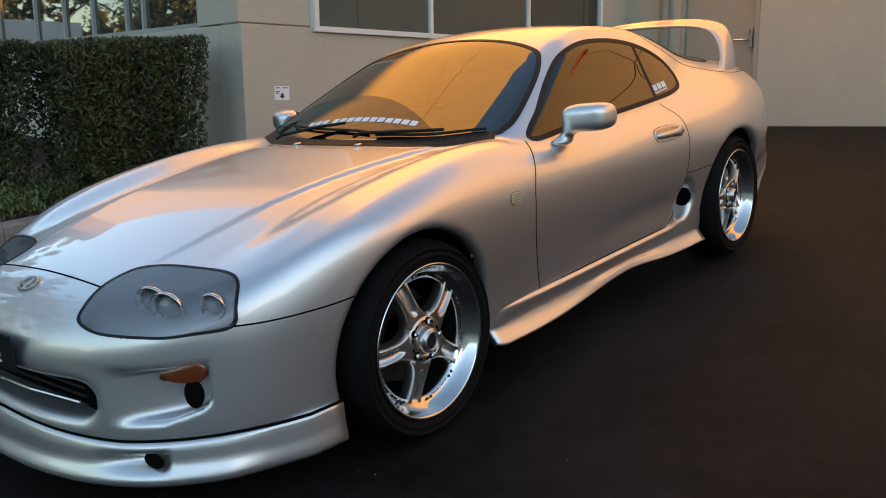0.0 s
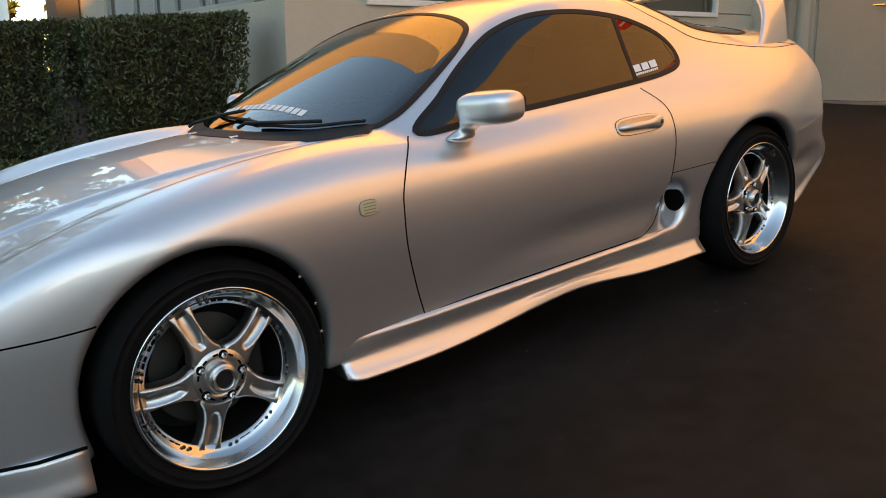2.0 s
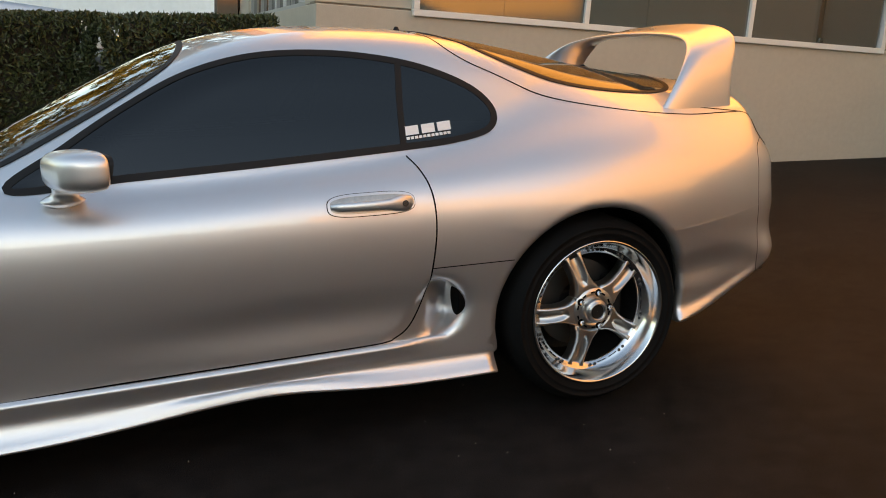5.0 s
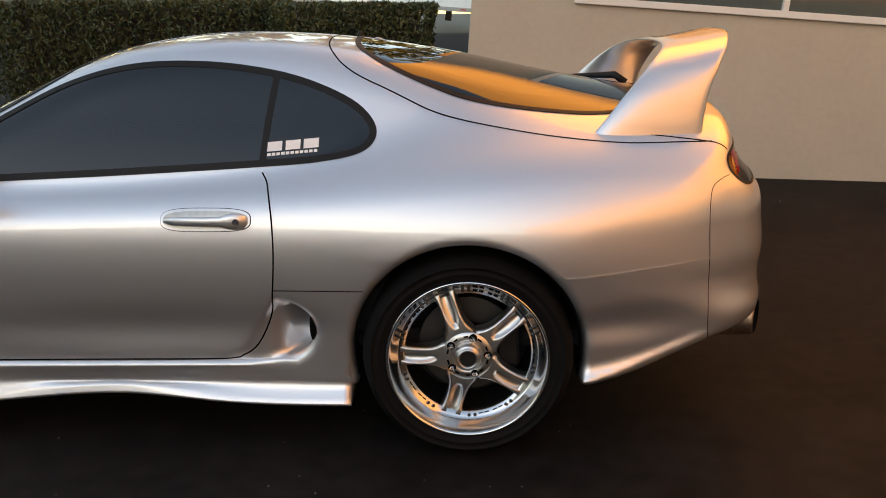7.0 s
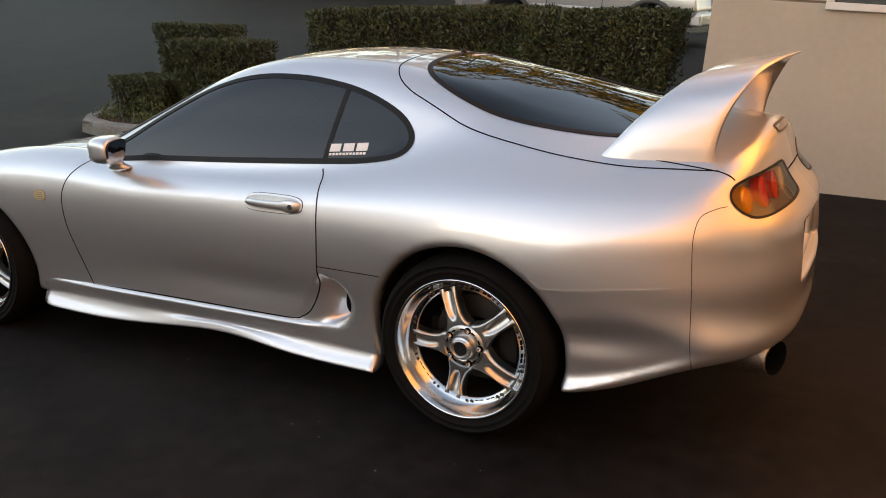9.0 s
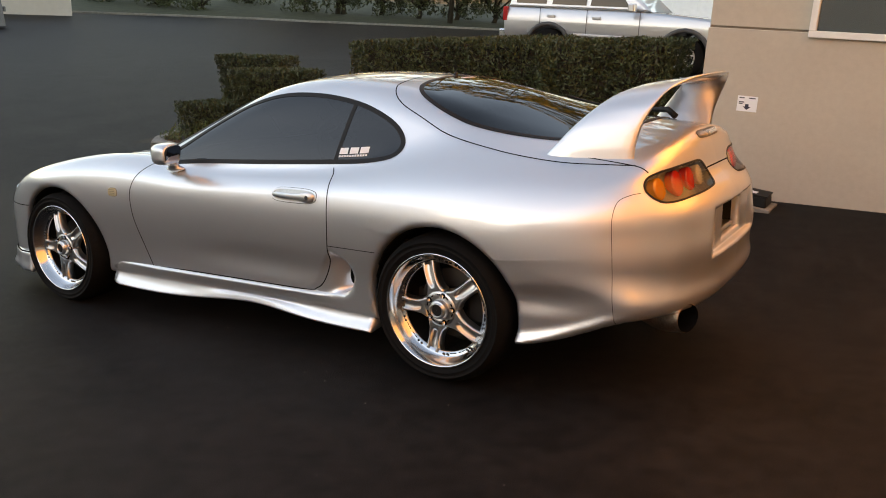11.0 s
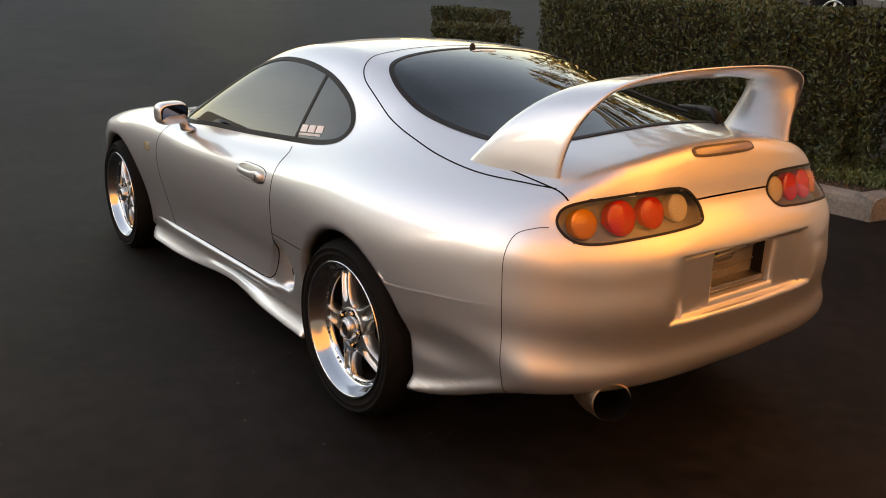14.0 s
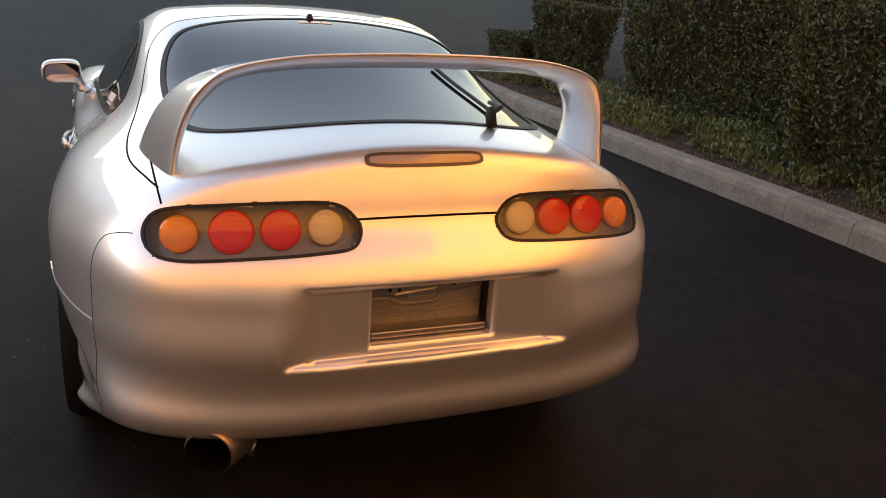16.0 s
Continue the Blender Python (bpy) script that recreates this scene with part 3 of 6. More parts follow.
def make_trailer():
    z = ground_z(0, 36)
    root = empty("white_trailer", pose(-9, 35, z, 0, 0, 0), "long white ribbed box trailer parked far off", "trailer")
    wh = mat("white_trailer_skin", (0.82, 0.84, 0.86), 0.5, vary=0.05, noise_scale=0.6)
    part("trailer_box", box(0, 16.2, 0, 2.5, 1.15, 4.05, 0.02), wh, root)
    for k in range(14):
        part("side_rib", box(0.5 + 1.18 * k, 0.54 + 1.18 * k, -0.02, 0.0, 1.3, 3.95), wh, root)
    part("lower_rail", box(0, 16.2, -0.03, 0.0, 1.10, 1.28), mat("grey_rail", (0.35, 0.35, 0.35), 0.5), root)
    for k in range(8):
        part("reflector", box(1.0 + 2 * k, 1.25 + 2 * k, -0.04, -0.03, 1.17, 1.22), mat("red_reflector", (0.5, 0.03, 0.02), 0.3), root)
    for x in (12.5, 13.8):
        part("trailer_wheel", lathe([(0.25, -0.12), (0.5, -0.12), (0.5, 0.12), (0.25, 0.12)], 28), TYRE, root).location = (x, 0.3, 0.5)


make_trailer()


# far left: beige wall, skip, kerbed verge, shrubs and trees
def polar(az, d, t=(4.3, -3.65)):
    return t[0] + d * math.cos(radians(az)), t[1] + d * math.sin(radians(az))


def make_far_side():
    x, y = polar(147.0, 60)
    ob = part("far_shed", box(-4.5, 2.6, -0.2, 3, -0.5, 5, 0.0), mat("pale_shed_wall", (0.55, 0.50, 0.44), 0.9, vary=0.05, noise_scale=0.4))
    ob.matrix_basis = pose(x, y, ground_z(x, y), 0, 0, 57)
    tagged(ob, "pale beige shed wall across the lot", "building", kind="structure")
    x, y = polar(149.6, 42)
    root = empty("skip_bin", pose(x, y, ground_z(x, y), 0, 0, 60), "grey steel rubbish skip with a lid", "skip")
    met = mat("grey_skip_steel", (0.16, 0.17, 0.17), 0.6, 0.3, vary=0.2, noise_scale=3)
    part("bin_body", stack_box(1.0, 0.8, 0.12, 1.25), met, root)
    part("bin_lid", box(-1.0, 1.0, -0.8, 0.8, 1.26, 1.34, 0.02), TRIM, root)
    for sx in (-1, 1):
        part("lift_pocket", box(sx * 1.02 - 0.05, sx * 1.02 + 0.05, -0.4, 0.4, 0.7, 0.9, 0.01), met, root)
        part("castor", box(sx * 0.7 - 0.06, sx * 0.7 + 0.06, -0.6, -0.4, 0, 0.12, 0.01), TRIM, root)
    pts = [polar(a, 66) for a in (144.5, 142, 139, 136, 133.5)] + [polar(a, 64) for a in (130, 127, 124, 121, 118, 114)]
    root = empty("far_kerb", Matrix(), "pale concrete kerb of the far verge", "kerb", kind="structure")
    for (x0, y0), (x1, y1) in zip(pts, pts[1:]):
        L = math.hypot(x1 - x0, y1 - y0)
        b = part("kerb_stone", box(0, L, -0.15, 0.15, -0.3, 0.15, 0.03), CONCRETE, root)
        b.matrix_basis = pose(x0, y0, ground_z(x0, y0), 0, 0, math.degrees(math.atan2(y1 - y0, x1 - x0)))
    verts, faces = [], []
    for (x0, y0) in pts:
        d = Vector((x0 - 4.3, y0 + 3.65, 0)).normalized()
        for k in range(6):
            verts.append((x0 + d.x * 8 * k, y0 + d.y * 8 * k, ground_z(x0, y0) + 0.10 + 0.5 * k))
    for i in range(len(pts) - 1):
        for k in range(5):
            faces.append((i * 6 + k, (i + 1) * 6 + k, (i + 1) * 6 + k + 1, i * 6 + k + 1))
    tagged(raw("far_verge", verts, faces, mat("verge_cover", (0.035, 0.045, 0.02), 0.95, vary=0.5, noise_scale=1.5)), "dark green planted verge beyond the lot", "verge", kind="structure")


make_far_side()


def make_tree(x, y, h, r, seed, trunk=2.2, leaf=0.32, label="dark leafy tree on the far verge", group="trees on the far verge", clumps_n=34):
    rng = random.Random(seed)
    root = empty("tree", Matrix.Translation((x, y, ground_z(x, y) + 0.3)), label, "tree", group)
    part("trunk", tube([(0, 0, 0), (0.15, 0.1, trunk * 0.5), (0.0, 0.2, trunk), (0.1, 0.1, h * 0.8)], [0.22, 0.18, 0.15, 0.05], 9), TWIG, root, smooth=True)
    for k in range(5):
        a = k * 1.26 + rng.random()
        part("limb", tube([(0, 0.15, trunk * 0.8), (r * 0.4 * math.cos(a), r * 0.4 * math.sin(a), trunk + 0.8), (r * 0.8 * math.cos(a), r * 0.8 * math.sin(a), trunk + 1.8)], [0.10, 0.06, 0.02], 6), TWIG, root)
    clumps = [(Vector((rng.gauss(0, r * 0.45), rng.gauss(0, r * 0.45), rng.uniform(trunk * 0.55, h))), rng.uniform(0.5, 1.1) * max(1.0, r / 4)) for _ in range(clumps_n)]
    spots = []
    for c, q in clumps:
        for _ in range(75):
            d = Vector((rng.gauss(0, 1), rng.gauss(0, 1), rng.gauss(0, 0.8))).normalized()
            spots.append((c + d * q * rng.uniform(0.6, 1.0), d))
    verts, faces = [], []
    leaf_quads(rng, spots, leaf, verts, faces)
    raw("crown", verts, faces, LEAF, root, smooth=False)


for k, (az, d, h, r, tr) in enumerate(((142.5, 76, 5, 3.2, 0.6), (139.5, 74, 3.4, 2.6, 0.3), (137, 72, 6, 3.0, 0.5), (134.0, 80, 7, 3.4, 0.8), (130.5, 72, 7, 3.4, 1.0), (128.0, 71, 8, 3.2, 1.2), (125.5, 72, 8, 3.4, 1.3), (123.0, 70, 8, 3.2, 1.2), (120.5, 70, 7, 3.2, 1.1), (118.0, 69, 7, 3.0, 1.0), (115.5, 70, 7, 3.2, 1.0), (113.0, 72, 8, 3.3, 1.0))):
    make_tree(*polar(az, d), h, r, 40 + k, tr)
for k, (az, d, h, r) in enumerate(((72, 56, 16, 4.2), (82, 54, 18, 4.6), (90, 54, 28, 6.0), (98, 48, 30, 7.0), (106, 58, 36, 8.5), (113, 60, 35, 8.5), (120, 62, 36, 9.0), (128, 66, 32, 9.0))):
    make_tree(*polar(az, d, (1.0, 0.0)), h, r, 70 + k, 6.5, 0.85, "tall leafy tree behind the white hall", "tall trees behind the hall", 80)


def make_grit():
    """Loose pale grit scattered on the asphalt."""
    rnd = random.Random(31)
    V, F = [], []
    for _ in range(900):
        x, y = rnd.uniform(-4.5, 9.0), rnd.uniform(-7.0, -0.4) if rnd.random() < 0.8 else rnd.uniform(1.0, 2.6)
        r = rnd.uniform(0.0016, 0.0042) * (1.8 if rnd.random() < 0.06 else 1)
        z, a, n = ground_z(x, y), rnd.uniform(0, 6.3), len(V)
        for k in range(5):
            t = a + 2 * math.pi * k / 5
            q = r * rnd.uniform(0.7, 1.4)
            V.append((x + q * math.cos(t), y + q * math.sin(t), z - 0.001))
        V.append((x + r * 0.2, y, z + r * rnd.uniform(0.7, 1.3)))
        F += [(n + k, n + (k + 1) % 5, n + 5) for k in range(5)]
    tagged(raw("loose_grit", V, F, CONCRETE, None, "", smooth=False), "pale loose grit scattered on the dark asphalt", "grit", kind="stuff")


make_grit()

# ---- the sports car: x runs from nose to tail with the front axle at 0, y across, z up ----
def curve(*knots):
    """A natural cubic spline through (x, value) knots, tabulated."""
    X, Y = np.array([k[0] for k in knots], float), np.array([k[1] for k in knots], float)
    n, hh = len(X), np.diff(X)
    A, r = np.zeros((n, n)), np.zeros(n)
    A[0, 0] = A[-1, -1] = 1
    for i in range(1, n - 1):
        A[i, i - 1], A[i, i], A[i, i + 1] = hh[i - 1], 2 * (hh[i - 1] + hh[i]), hh[i]
        r[i] = 6 * ((Y[i + 1] - Y[i]) / hh[i] - (Y[i] - Y[i - 1]) / hh[i - 1])
    M = np.linalg.solve(A, r)
    t = np.linspace(X[0], X[-1], 4000)
    i = np.clip(np.searchsorted(X, t) - 1, 0, n - 2)
    a, b = X[i + 1] - t, t - X[i]
    v = (M[i] * a ** 3 + M[i + 1] * b ** 3) / (6 * hh[i]) + (Y[i] / hh[i] - M[i] * hh[i] / 6) * a + (Y[i + 1] / hh[i] - M[i + 1] * hh[i] / 6) * b
    return lambda x: np.interp(x, t, v)


def smin(a, b, k):
    h = np.maximum(k - np.abs(a - b), 0) / k
    return np.minimum(a, b) - h * h * k * 0.25


def smax(a, b, k):
    return -smin(-a, -b, k)


# character lines
HOOD = curve((-1.05, 0.44), (-0.93, 0.545), (-0.82, 0.615), (-0.6, 0.685), (-0.3, 0.755), (0, 0.808), (0.4, 0.853), (0.8, 0.878), (1.4, 0.885), (2.0, 0.91), (2.5, 0.955), (2.9, 0.983), (3.15, 0.982), (3.35, 0.962), (3.7, 0.88))
FENDER = curve((-1.05, 0.0), (-0.72, 0.0), (-0.58, 0.008), (-0.4, 0.030), (-0.2, 0.040), (0.0, 0.044), (0.2, 0.050), (0.4, 0.052), (0.6, 0.044), (0.8, 0.025), (1.0, 0.006), (1.15, 0.0), (3.7, 0.0))
HOOD_DROP = curve((-1.05, 0.05), (-0.6, 0.06), (-0.2, 0.035), (0.2, 0.03), (0.8, 0.045), (1.5, 0.03), (2.2, 0.02), (3.0, 0.018), (3.7, 0.03))
WIDE = curve((-1.05, 0.80), (-0.6, 0.855), (-0.25, 0.882), (0.05, 0.888), (0.5, 0.872), (1.0, 0.866), (1.6, 0.866), (2.0, 0.872), (2.3, 0.890), (2.58, 0.903), (2.9, 0.885), (3.2, 0.830), (3.5, 0.772), (3.7, 0.73))
TUMBLE = curve((0.0, -0.10), (0.15, -0.068), (0.3, -0.05), (0.45, -0.026), (0.57, -0.006), (0.65, 0.0), (0.72, -0.004), (0.80, -0.030), (0.88, -0.085), (0.96, -0.175), (1.1, -0.40), (1.4, -0.9))
NOSE_Z = curve((0.0, -0.90), (0.15, -0.945), (0.3, -0.955), (0.42, -0.950), (0.52, -0.945), (0.6, -0.93), (0.8, -0.90), (1.4, -0.9))
NOSE_Y = curve((0.0, 0.0), (0.2, 0.012), (0.4, 0.055), (0.55, 0.125), (0.68, 0.235), (0.77, 0.36), (0.84, 0.52), (0.92, 0.80), (1.1, 1.6))
TAIL_Z = curve((0.0, 3.25), (0.2, 3.35), (0.3, 3.44), (0.35, 3.520), (0.375, 3.553), (0.40, 3.571), (0.43, 3.577), (0.48, 3.572), (0.54, 3.576), (0.6, 3.582), (0.7, 3.572), (0.775, 3.560), (0.83, 3.525), (0.88, 3.482), (0.94, 3.458), (1.0, 3.436), (1.05, 3.415), (1.2, 3.36), (1.4, 3.3))
TAIL_Y = curve((0.0, 0.0), (0.2, 0.005), (0.35, 0.016), (0.5, 0.048), (0.62, 0.10), (0.70, 0.165), (0.77, 0.27), (0.83, 0.42), (0.9, 0.70), (1.1, 1.8))
FLOOR = curve((-1.05, 0.19), (-0.5, 0.19), (0.4, 0.21), (2.2, 0.21), (2.6, 0.21), (2.97, 0.235), (3.15, 0.285), (3.32, 0.345), (3.45, 0.362), (3.7, 0.36))
CROWN = curve((0.0, 0.075), (1.0, 0.08), (1.5, 0.13), (1.9, 0.13), (2.15, 0.16), (2.4, 0.27), (2.8, 0.40), (3.1, 0.36), (3.4, 0.28), (3.7, 0.28))
ROOF = curve((0.0, 0.62), (0.3, 0.775), (0.5, 0.872), (0.7, 0.968), (0.9, 1.064), (1.1, 1.158), (1.27, 1.228), (1.45, 1.272), (1.65, 1.292), (1.9, 1.290), (2.15, 1.270), (2.5, 1.214), (2.8, 1.150), (3.05, 1.100), (3.25, 1.072), (3.38, 1.058), (3.7, 0.98))
CABIN_Y = curve((0.6, 0.83), (0.75, 0.80), (0.85, 0.757), (0.90, 0.733), (0.97, 0.698), (1.05, 0.655), (1.12, 0.618), (1.18, 0.585), (1.25, 0.55), (1.4, 0.46))
CABIN_X = curve((0.0, -0.05), (0.6, -0.01), (0.9, 0.0), (1.5, 0.0), (1.9, -0.005), (2.2, -0.018), (2.5, -0.05), (2.8, -0.088), (3.1, -0.12), (3.4, -0.15), (3.7, -0.2))
ROUND = curve((0.0, 0.02), (0.8, 0.02), (1.7, 0.025), (2.1, 0.06), (2.5, 0.16), (3.0, 0.16), (3.7, 0.10))
WHEEL_F, WHEEL_R = (0.0, 0.32), (2.55, 0.325)


def ellipsoid(x, y, z, c, r):
    q = np.sqrt(((x - c[0]) / r[0]) ** 2 + ((y - c[1]) / r[1]) ** 2 + ((z - c[2]) / r[2]) ** 2)
    return (q - 1) * min(r)


def slab(x, y, z, lo, hi):
    return np.maximum.reduce([lo[0] - x, x - hi[0], lo[1] - y, y - hi[1], lo[2] - z, z - hi[2]])


def body_field(x, y, z):
    """Negative inside the car's body; y counts from the middle plane."""
    y = np.abs(y)
    top = z - (HOOD(x) - HOOD_DROP(x) * (y / 0.7) ** 2)
    # raised middle of the hood between two creases that widen towards the windscreen
    crease = 0.36 + 0.13 * np.clip((x + 0.75) / 1.3, 0, 1)
    ramp = np.clip((crease + 0.008 - y) / 0.034, 0, 1)
    top = top - 0.013 * ramp * ramp * (3 - 2 * ramp) * np.clip((x + 0.70) / 0.5, 0, 1) * np.clip((0.75 - x) / 0.3, 0, 1)
    # front fenders swell over the hood's edges
    swell = np.clip((y - 0.52) / 0.19, 0, 1)
    top = top - FENDER(x) * swell * swell * (3 - 2 * swell)
    side = y - (WIDE(x) + TUMBLE(z))
    # lower edge behind the rear wheel kicks out
    kick = np.clip((FLOOR(x) + 0.07 - z) / 0.06, 0, 1) * np.clip((x - 2.85) / 0.05, 0, 1) * np.clip((3.40 - x) / 0.12, 0, 1)
    side = side - 0.034 * kick * kick
    low = np.clip((0.56 - z) / 0.14, 0, 1) * np.clip((x - 3.22) / 0.2, 0, 1)
    side = side - 0.014 * low * low * (3 - 2 * low)
    nose = (NOSE_Z(z) + NOSE_Y(y) - x) / np.sqrt(1 + (3.0 * np.clip(y - 0.3, 0, 0.5)) ** 2)
    full = np.clip((0.56 - z) / 0.14, 0, 1)
    full = full * full * (3 - 2 * full)
    tail = (x - TAIL_Z(z) + TAIL_Y(y) * (1 - 0.16 * full)) / np.sqrt(1 + (3.0 * np.clip(y - 0.35, 0, 0.5)) ** 2)
    f = smax(top, side, 0.10)
    f = smax(f, nose, 0.09)
    f = smax(f, FLOOR(x) - z, 0.03)
    # cabin
    xs = x - 0.25 * y * y * np.clip((1.9 - x) / 0.6, 0, 1)
    roof = (z - (ROOF(xs) - CROWN(x) * y * y)) * 0.93
    cab = smax(roof, (y - CABIN_Y(z) - CABIN_X(x)) * 0.9, 0.09)
    cab = np.maximum(cab, np.maximum(0.30 - x, 0.72 - z))
    f = smin(f, cab, ROUND(x))
    f = smax(f, tail, 0.035)
    # rear bumper: shelf under the lamps, scooped under the shelf, number plate recess and lower ledge
    f = smax(f, -ellipsoid(x, y, z, (2.55 + 0.61, 0.925, 0.415), (0.33, 0.112, 0.085)), 0.03)
    f = smax(f, -slab(x, y, z, (3.38, -1, 0.600), (4, 0.160, 0.742)), 0.006)
    back = 3.542 + 0.25 * np.clip(y - 0.30, 0, 0.2)
    f = smax(f, -np.maximum.reduce([(back - x), y - 0.40 + 0.35 * np.clip(0.65 - z, 0, 0.2), 0.572 - z, z - 0.755]), 0.016)
    # side air scoop behind the door, hollow that leads to it
    wall = WIDE(x) + TUMBLE(z)
    u = np.clip((x - 1.87) / 0.18, 0, 1)
    ahead = np.maximum(1.965 - x, 0)
    tall = np.maximum(0.097 - 0.72 * ahead, 0.018)
    ring = (np.sqrt((np.maximum(x - 1.965, 0) / 0.112) ** 2 + ((z - 0.402 + 0.85 * ahead) / tall) ** 2) - 1) * tall
    f = smax(f, -smax(wall - 0.120 * u * u - y, ring, 0.035), 0.036)
    f = smax(f, -ellipsoid(x, y, z, (1.55, 0.945, 0.40), (0.62, 0.106, 0.09)), 0.05)
    # front bumper: mouth, side ducts
    mouth = smax(np.maximum.reduce([z - 0.406, 0.300 - z, x + 0.84]), y - 0.432, 0.09)
    f = smax(f, -mouth, 0.035)
    deep = np.clip((y - 0.40) / 0.26, 0, 1)
    deep = 0.125 * deep * deep * (3 - 2 * deep) - 0.035
    low = 0.300 + 0.35 * np.clip(y - 0.60, 0, 0.1)
    f = smax(f, -smax(smax(-nose - deep, np.maximum(z - 0.440, y - 0.690), 0.02), low - z, 0.03), 0.022)
    # wheel openings
    for cx, cz, R in ((WHEEL_F[0], 0.325, 0.352), (WHEEL_R[0], 0.330, 0.358)):
        f = smax(f, -np.maximum(np.sqrt((x - cx) ** 2 + (z - cz) ** 2) - R + 0.003, 0.50 - y), 0.030)
    return f


def skin(step, field=None, lo=(-1.04, 0.0, 0.10), hi=(3.64, 0.98, 1.33)):
    """Quads on the zero of a field (body_field over one half), drawn on to the surface, with normals."""
    field = field or body_field
    ax = np.arange(lo[0], hi[0], step)
    ay = np.arange(lo[1] - step / 2, hi[1], step)
    az = np.arange(lo[2], hi[2], step)
    X, Y, Z = np.meshgrid(ax, ay, az, indexing="ij")
    F = field(X, Y, Z)
    S = F < 0
    nx, ny, nz = F.shape
    corner = [(i, j, k) for i in (0, 1) for j in (0, 1) for k in (0, 1)]
    cut = lambda A, c: A[c[0]:nx - 1 + c[0], c[1]:ny - 1 + c[1], c[2]:nz - 1 + c[2]]
    cnt = sum(cut(S, c).astype(int) for c in corner)
    act = (cnt > 0) & (cnt < 8)
    num, den = np.zeros((nx - 1, ny - 1, nz - 1, 3)), np.zeros((nx - 1, ny - 1, nz - 1))
    for a in corner:
        for d in range(3):
            if a[d]:
                continue
            b = list(a)
            b[d] = 1
            fa, fb = cut(F, a), cut(F, b)
            hit = (fa < 0) != (fb < 0)
            t = np.where(hit, fa / np.where(hit, fa - fb, 1), 0)
            for e in range(3):
                num[..., e] += np.where(hit, (t if e == d else a[e]), 0)
            den += hit
    idx = -np.ones(act.shape, int)
    idx[act] = np.arange(act.sum())
    off = num[act] / den[act][:, None]
    ii = np.argwhere(act)
    V = np.stack([ax[0] + (ii[:, 0] + off[:, 0]) * step, ay[0] + (ii[:, 1] + off[:, 1]) * step, az[0] + (ii[:, 2] + off[:, 2]) * step], 1)
    faces = []
    for d in range(3):
        u, w = (d + 1) % 3, (d + 2) % 3
        A, B = np.take(S, range(F.shape[d] - 1), d), np.take(S, range(1, F.shape[d]), d)
        e = np.argwhere(A != B)
        e = e[(e[:, u] > 0) & (e[:, w] > 0) & (e[:, u] < act.shape[u]) & (e[:, w] < act.shape[w])]
        flip = A[tuple(e.T)]
        q = []
        for du, dw in ((-1, -1), (0, -1), (0, 0), (-1, 0)):
            c = e.copy()
            c[:, u] += du
            c[:, w] += dw
            q.append(idx[tuple(c.T)])
        q = np.stack(q, 1)
        q[~flip] = q[~flip][:, ::-1]
        faces.append(q)
    Q = np.concatenate(faces)
    mid = np.abs(V[:, 1]) < step * 0.51
    for _ in range(4):
        g, f0 = gradient(V, 0.003, field), field(*V.T)
        V = V - np.clip(f0 / np.maximum((g * g).sum(1), 0.15), -step, step)[:, None] * g * 0.8
        V[mid, 1] = 0
    N = gradient(V, 0.003, field)
    N[mid, 1] = 0
    N /= np.linalg.norm(N, axis=1)[:, None]
    return V, Q, N


def gradient(V, e=0.003, field=None):
    x, y, z = V.T
    field = field or body_field
    return np.stack([field(x + e, y, z) - field(x - e, y, z), field(x, y + e, z) - field(x, y - e, z), field(x, y, z + e) - field(x, y, z - e)], 1) / (2 * e)


CAR = empty("sports_car", SLOPE, "silver metallic two-door sports coupe with a tall rear wing, parked on the asphalt", "car")
SV, SQ, SN = skin(0.0125)
from mathutils.bvhtree import BVHTree
SKIN = BVHTree.FromPolygons([tuple(v) for v in SV], [tuple(int(i) for i in q) for q in SQ])


def inside(poly, u, v):
    """Which of the points (u, v) lie in the closed polygon."""
    r = np.zeros(len(u), bool)
    P = np.array(poly)
    for (a, b), (c, d) in zip(P, np.roll(P, -1, 0)):
        if b != d:
            r ^= ((b > v) != (d > v)) & (u < (c - a) * (v - b) / (d - b) + a)
    return r


def rounded(points, n=12):
    """A closed smooth line through a few corner points."""
    P = [np.array(p, float) for p in points]
    out, m = [], len(P)
    for i in range(m):
        a, b, c, d = P[i - 1], P[i], P[(i + 1) % m], P[(i + 2) % m]
        for k in range(n):
            t = k / n
            out.append(tuple(0.5 * (2 * b + (c - a) * t + (2 * a - 5 * b + 4 * c - d) * t * t + (3 * b - a - 3 * c + d) * t ** 3)))
    return out


def opened(points, n=12):
    """An open smooth line through points of two or three numbers."""
    P = [np.array(p, float) for p in points]
    P = [2 * P[0] - P[1]] + P + [2 * P[-1] - P[-2]]
    out = []
    for i in range(1, len(P) - 2):
        a, b, c, d = P[i - 1], P[i], P[i + 1], P[i + 2]
        for k in range(n):
            t = k / n
            out.append(tuple(0.5 * (2 * b + (c - a) * t + (2 * a - 5 * b + 4 * c - d) * t * t + (3 * b - a - 3 * c + d) * t ** 3)))
    return out + [tuple(P[-2])]


VIEWS = {"side": (Vector((0, 1, 0)), lambda u, v: Vector((u, -2, v))),     # seen from the left, looking across the car; placed on the +y half
         "top": (Vector((0, 0, -1)), lambda u, v: Vector((u, v, 3))),
         "back": (Vector((-1, 0, 0)), lambda u, v: Vector((6, u, v))),
         "front": (Vector((1, 0, 0)), lambda u, v: Vector((-4, u, v)))}


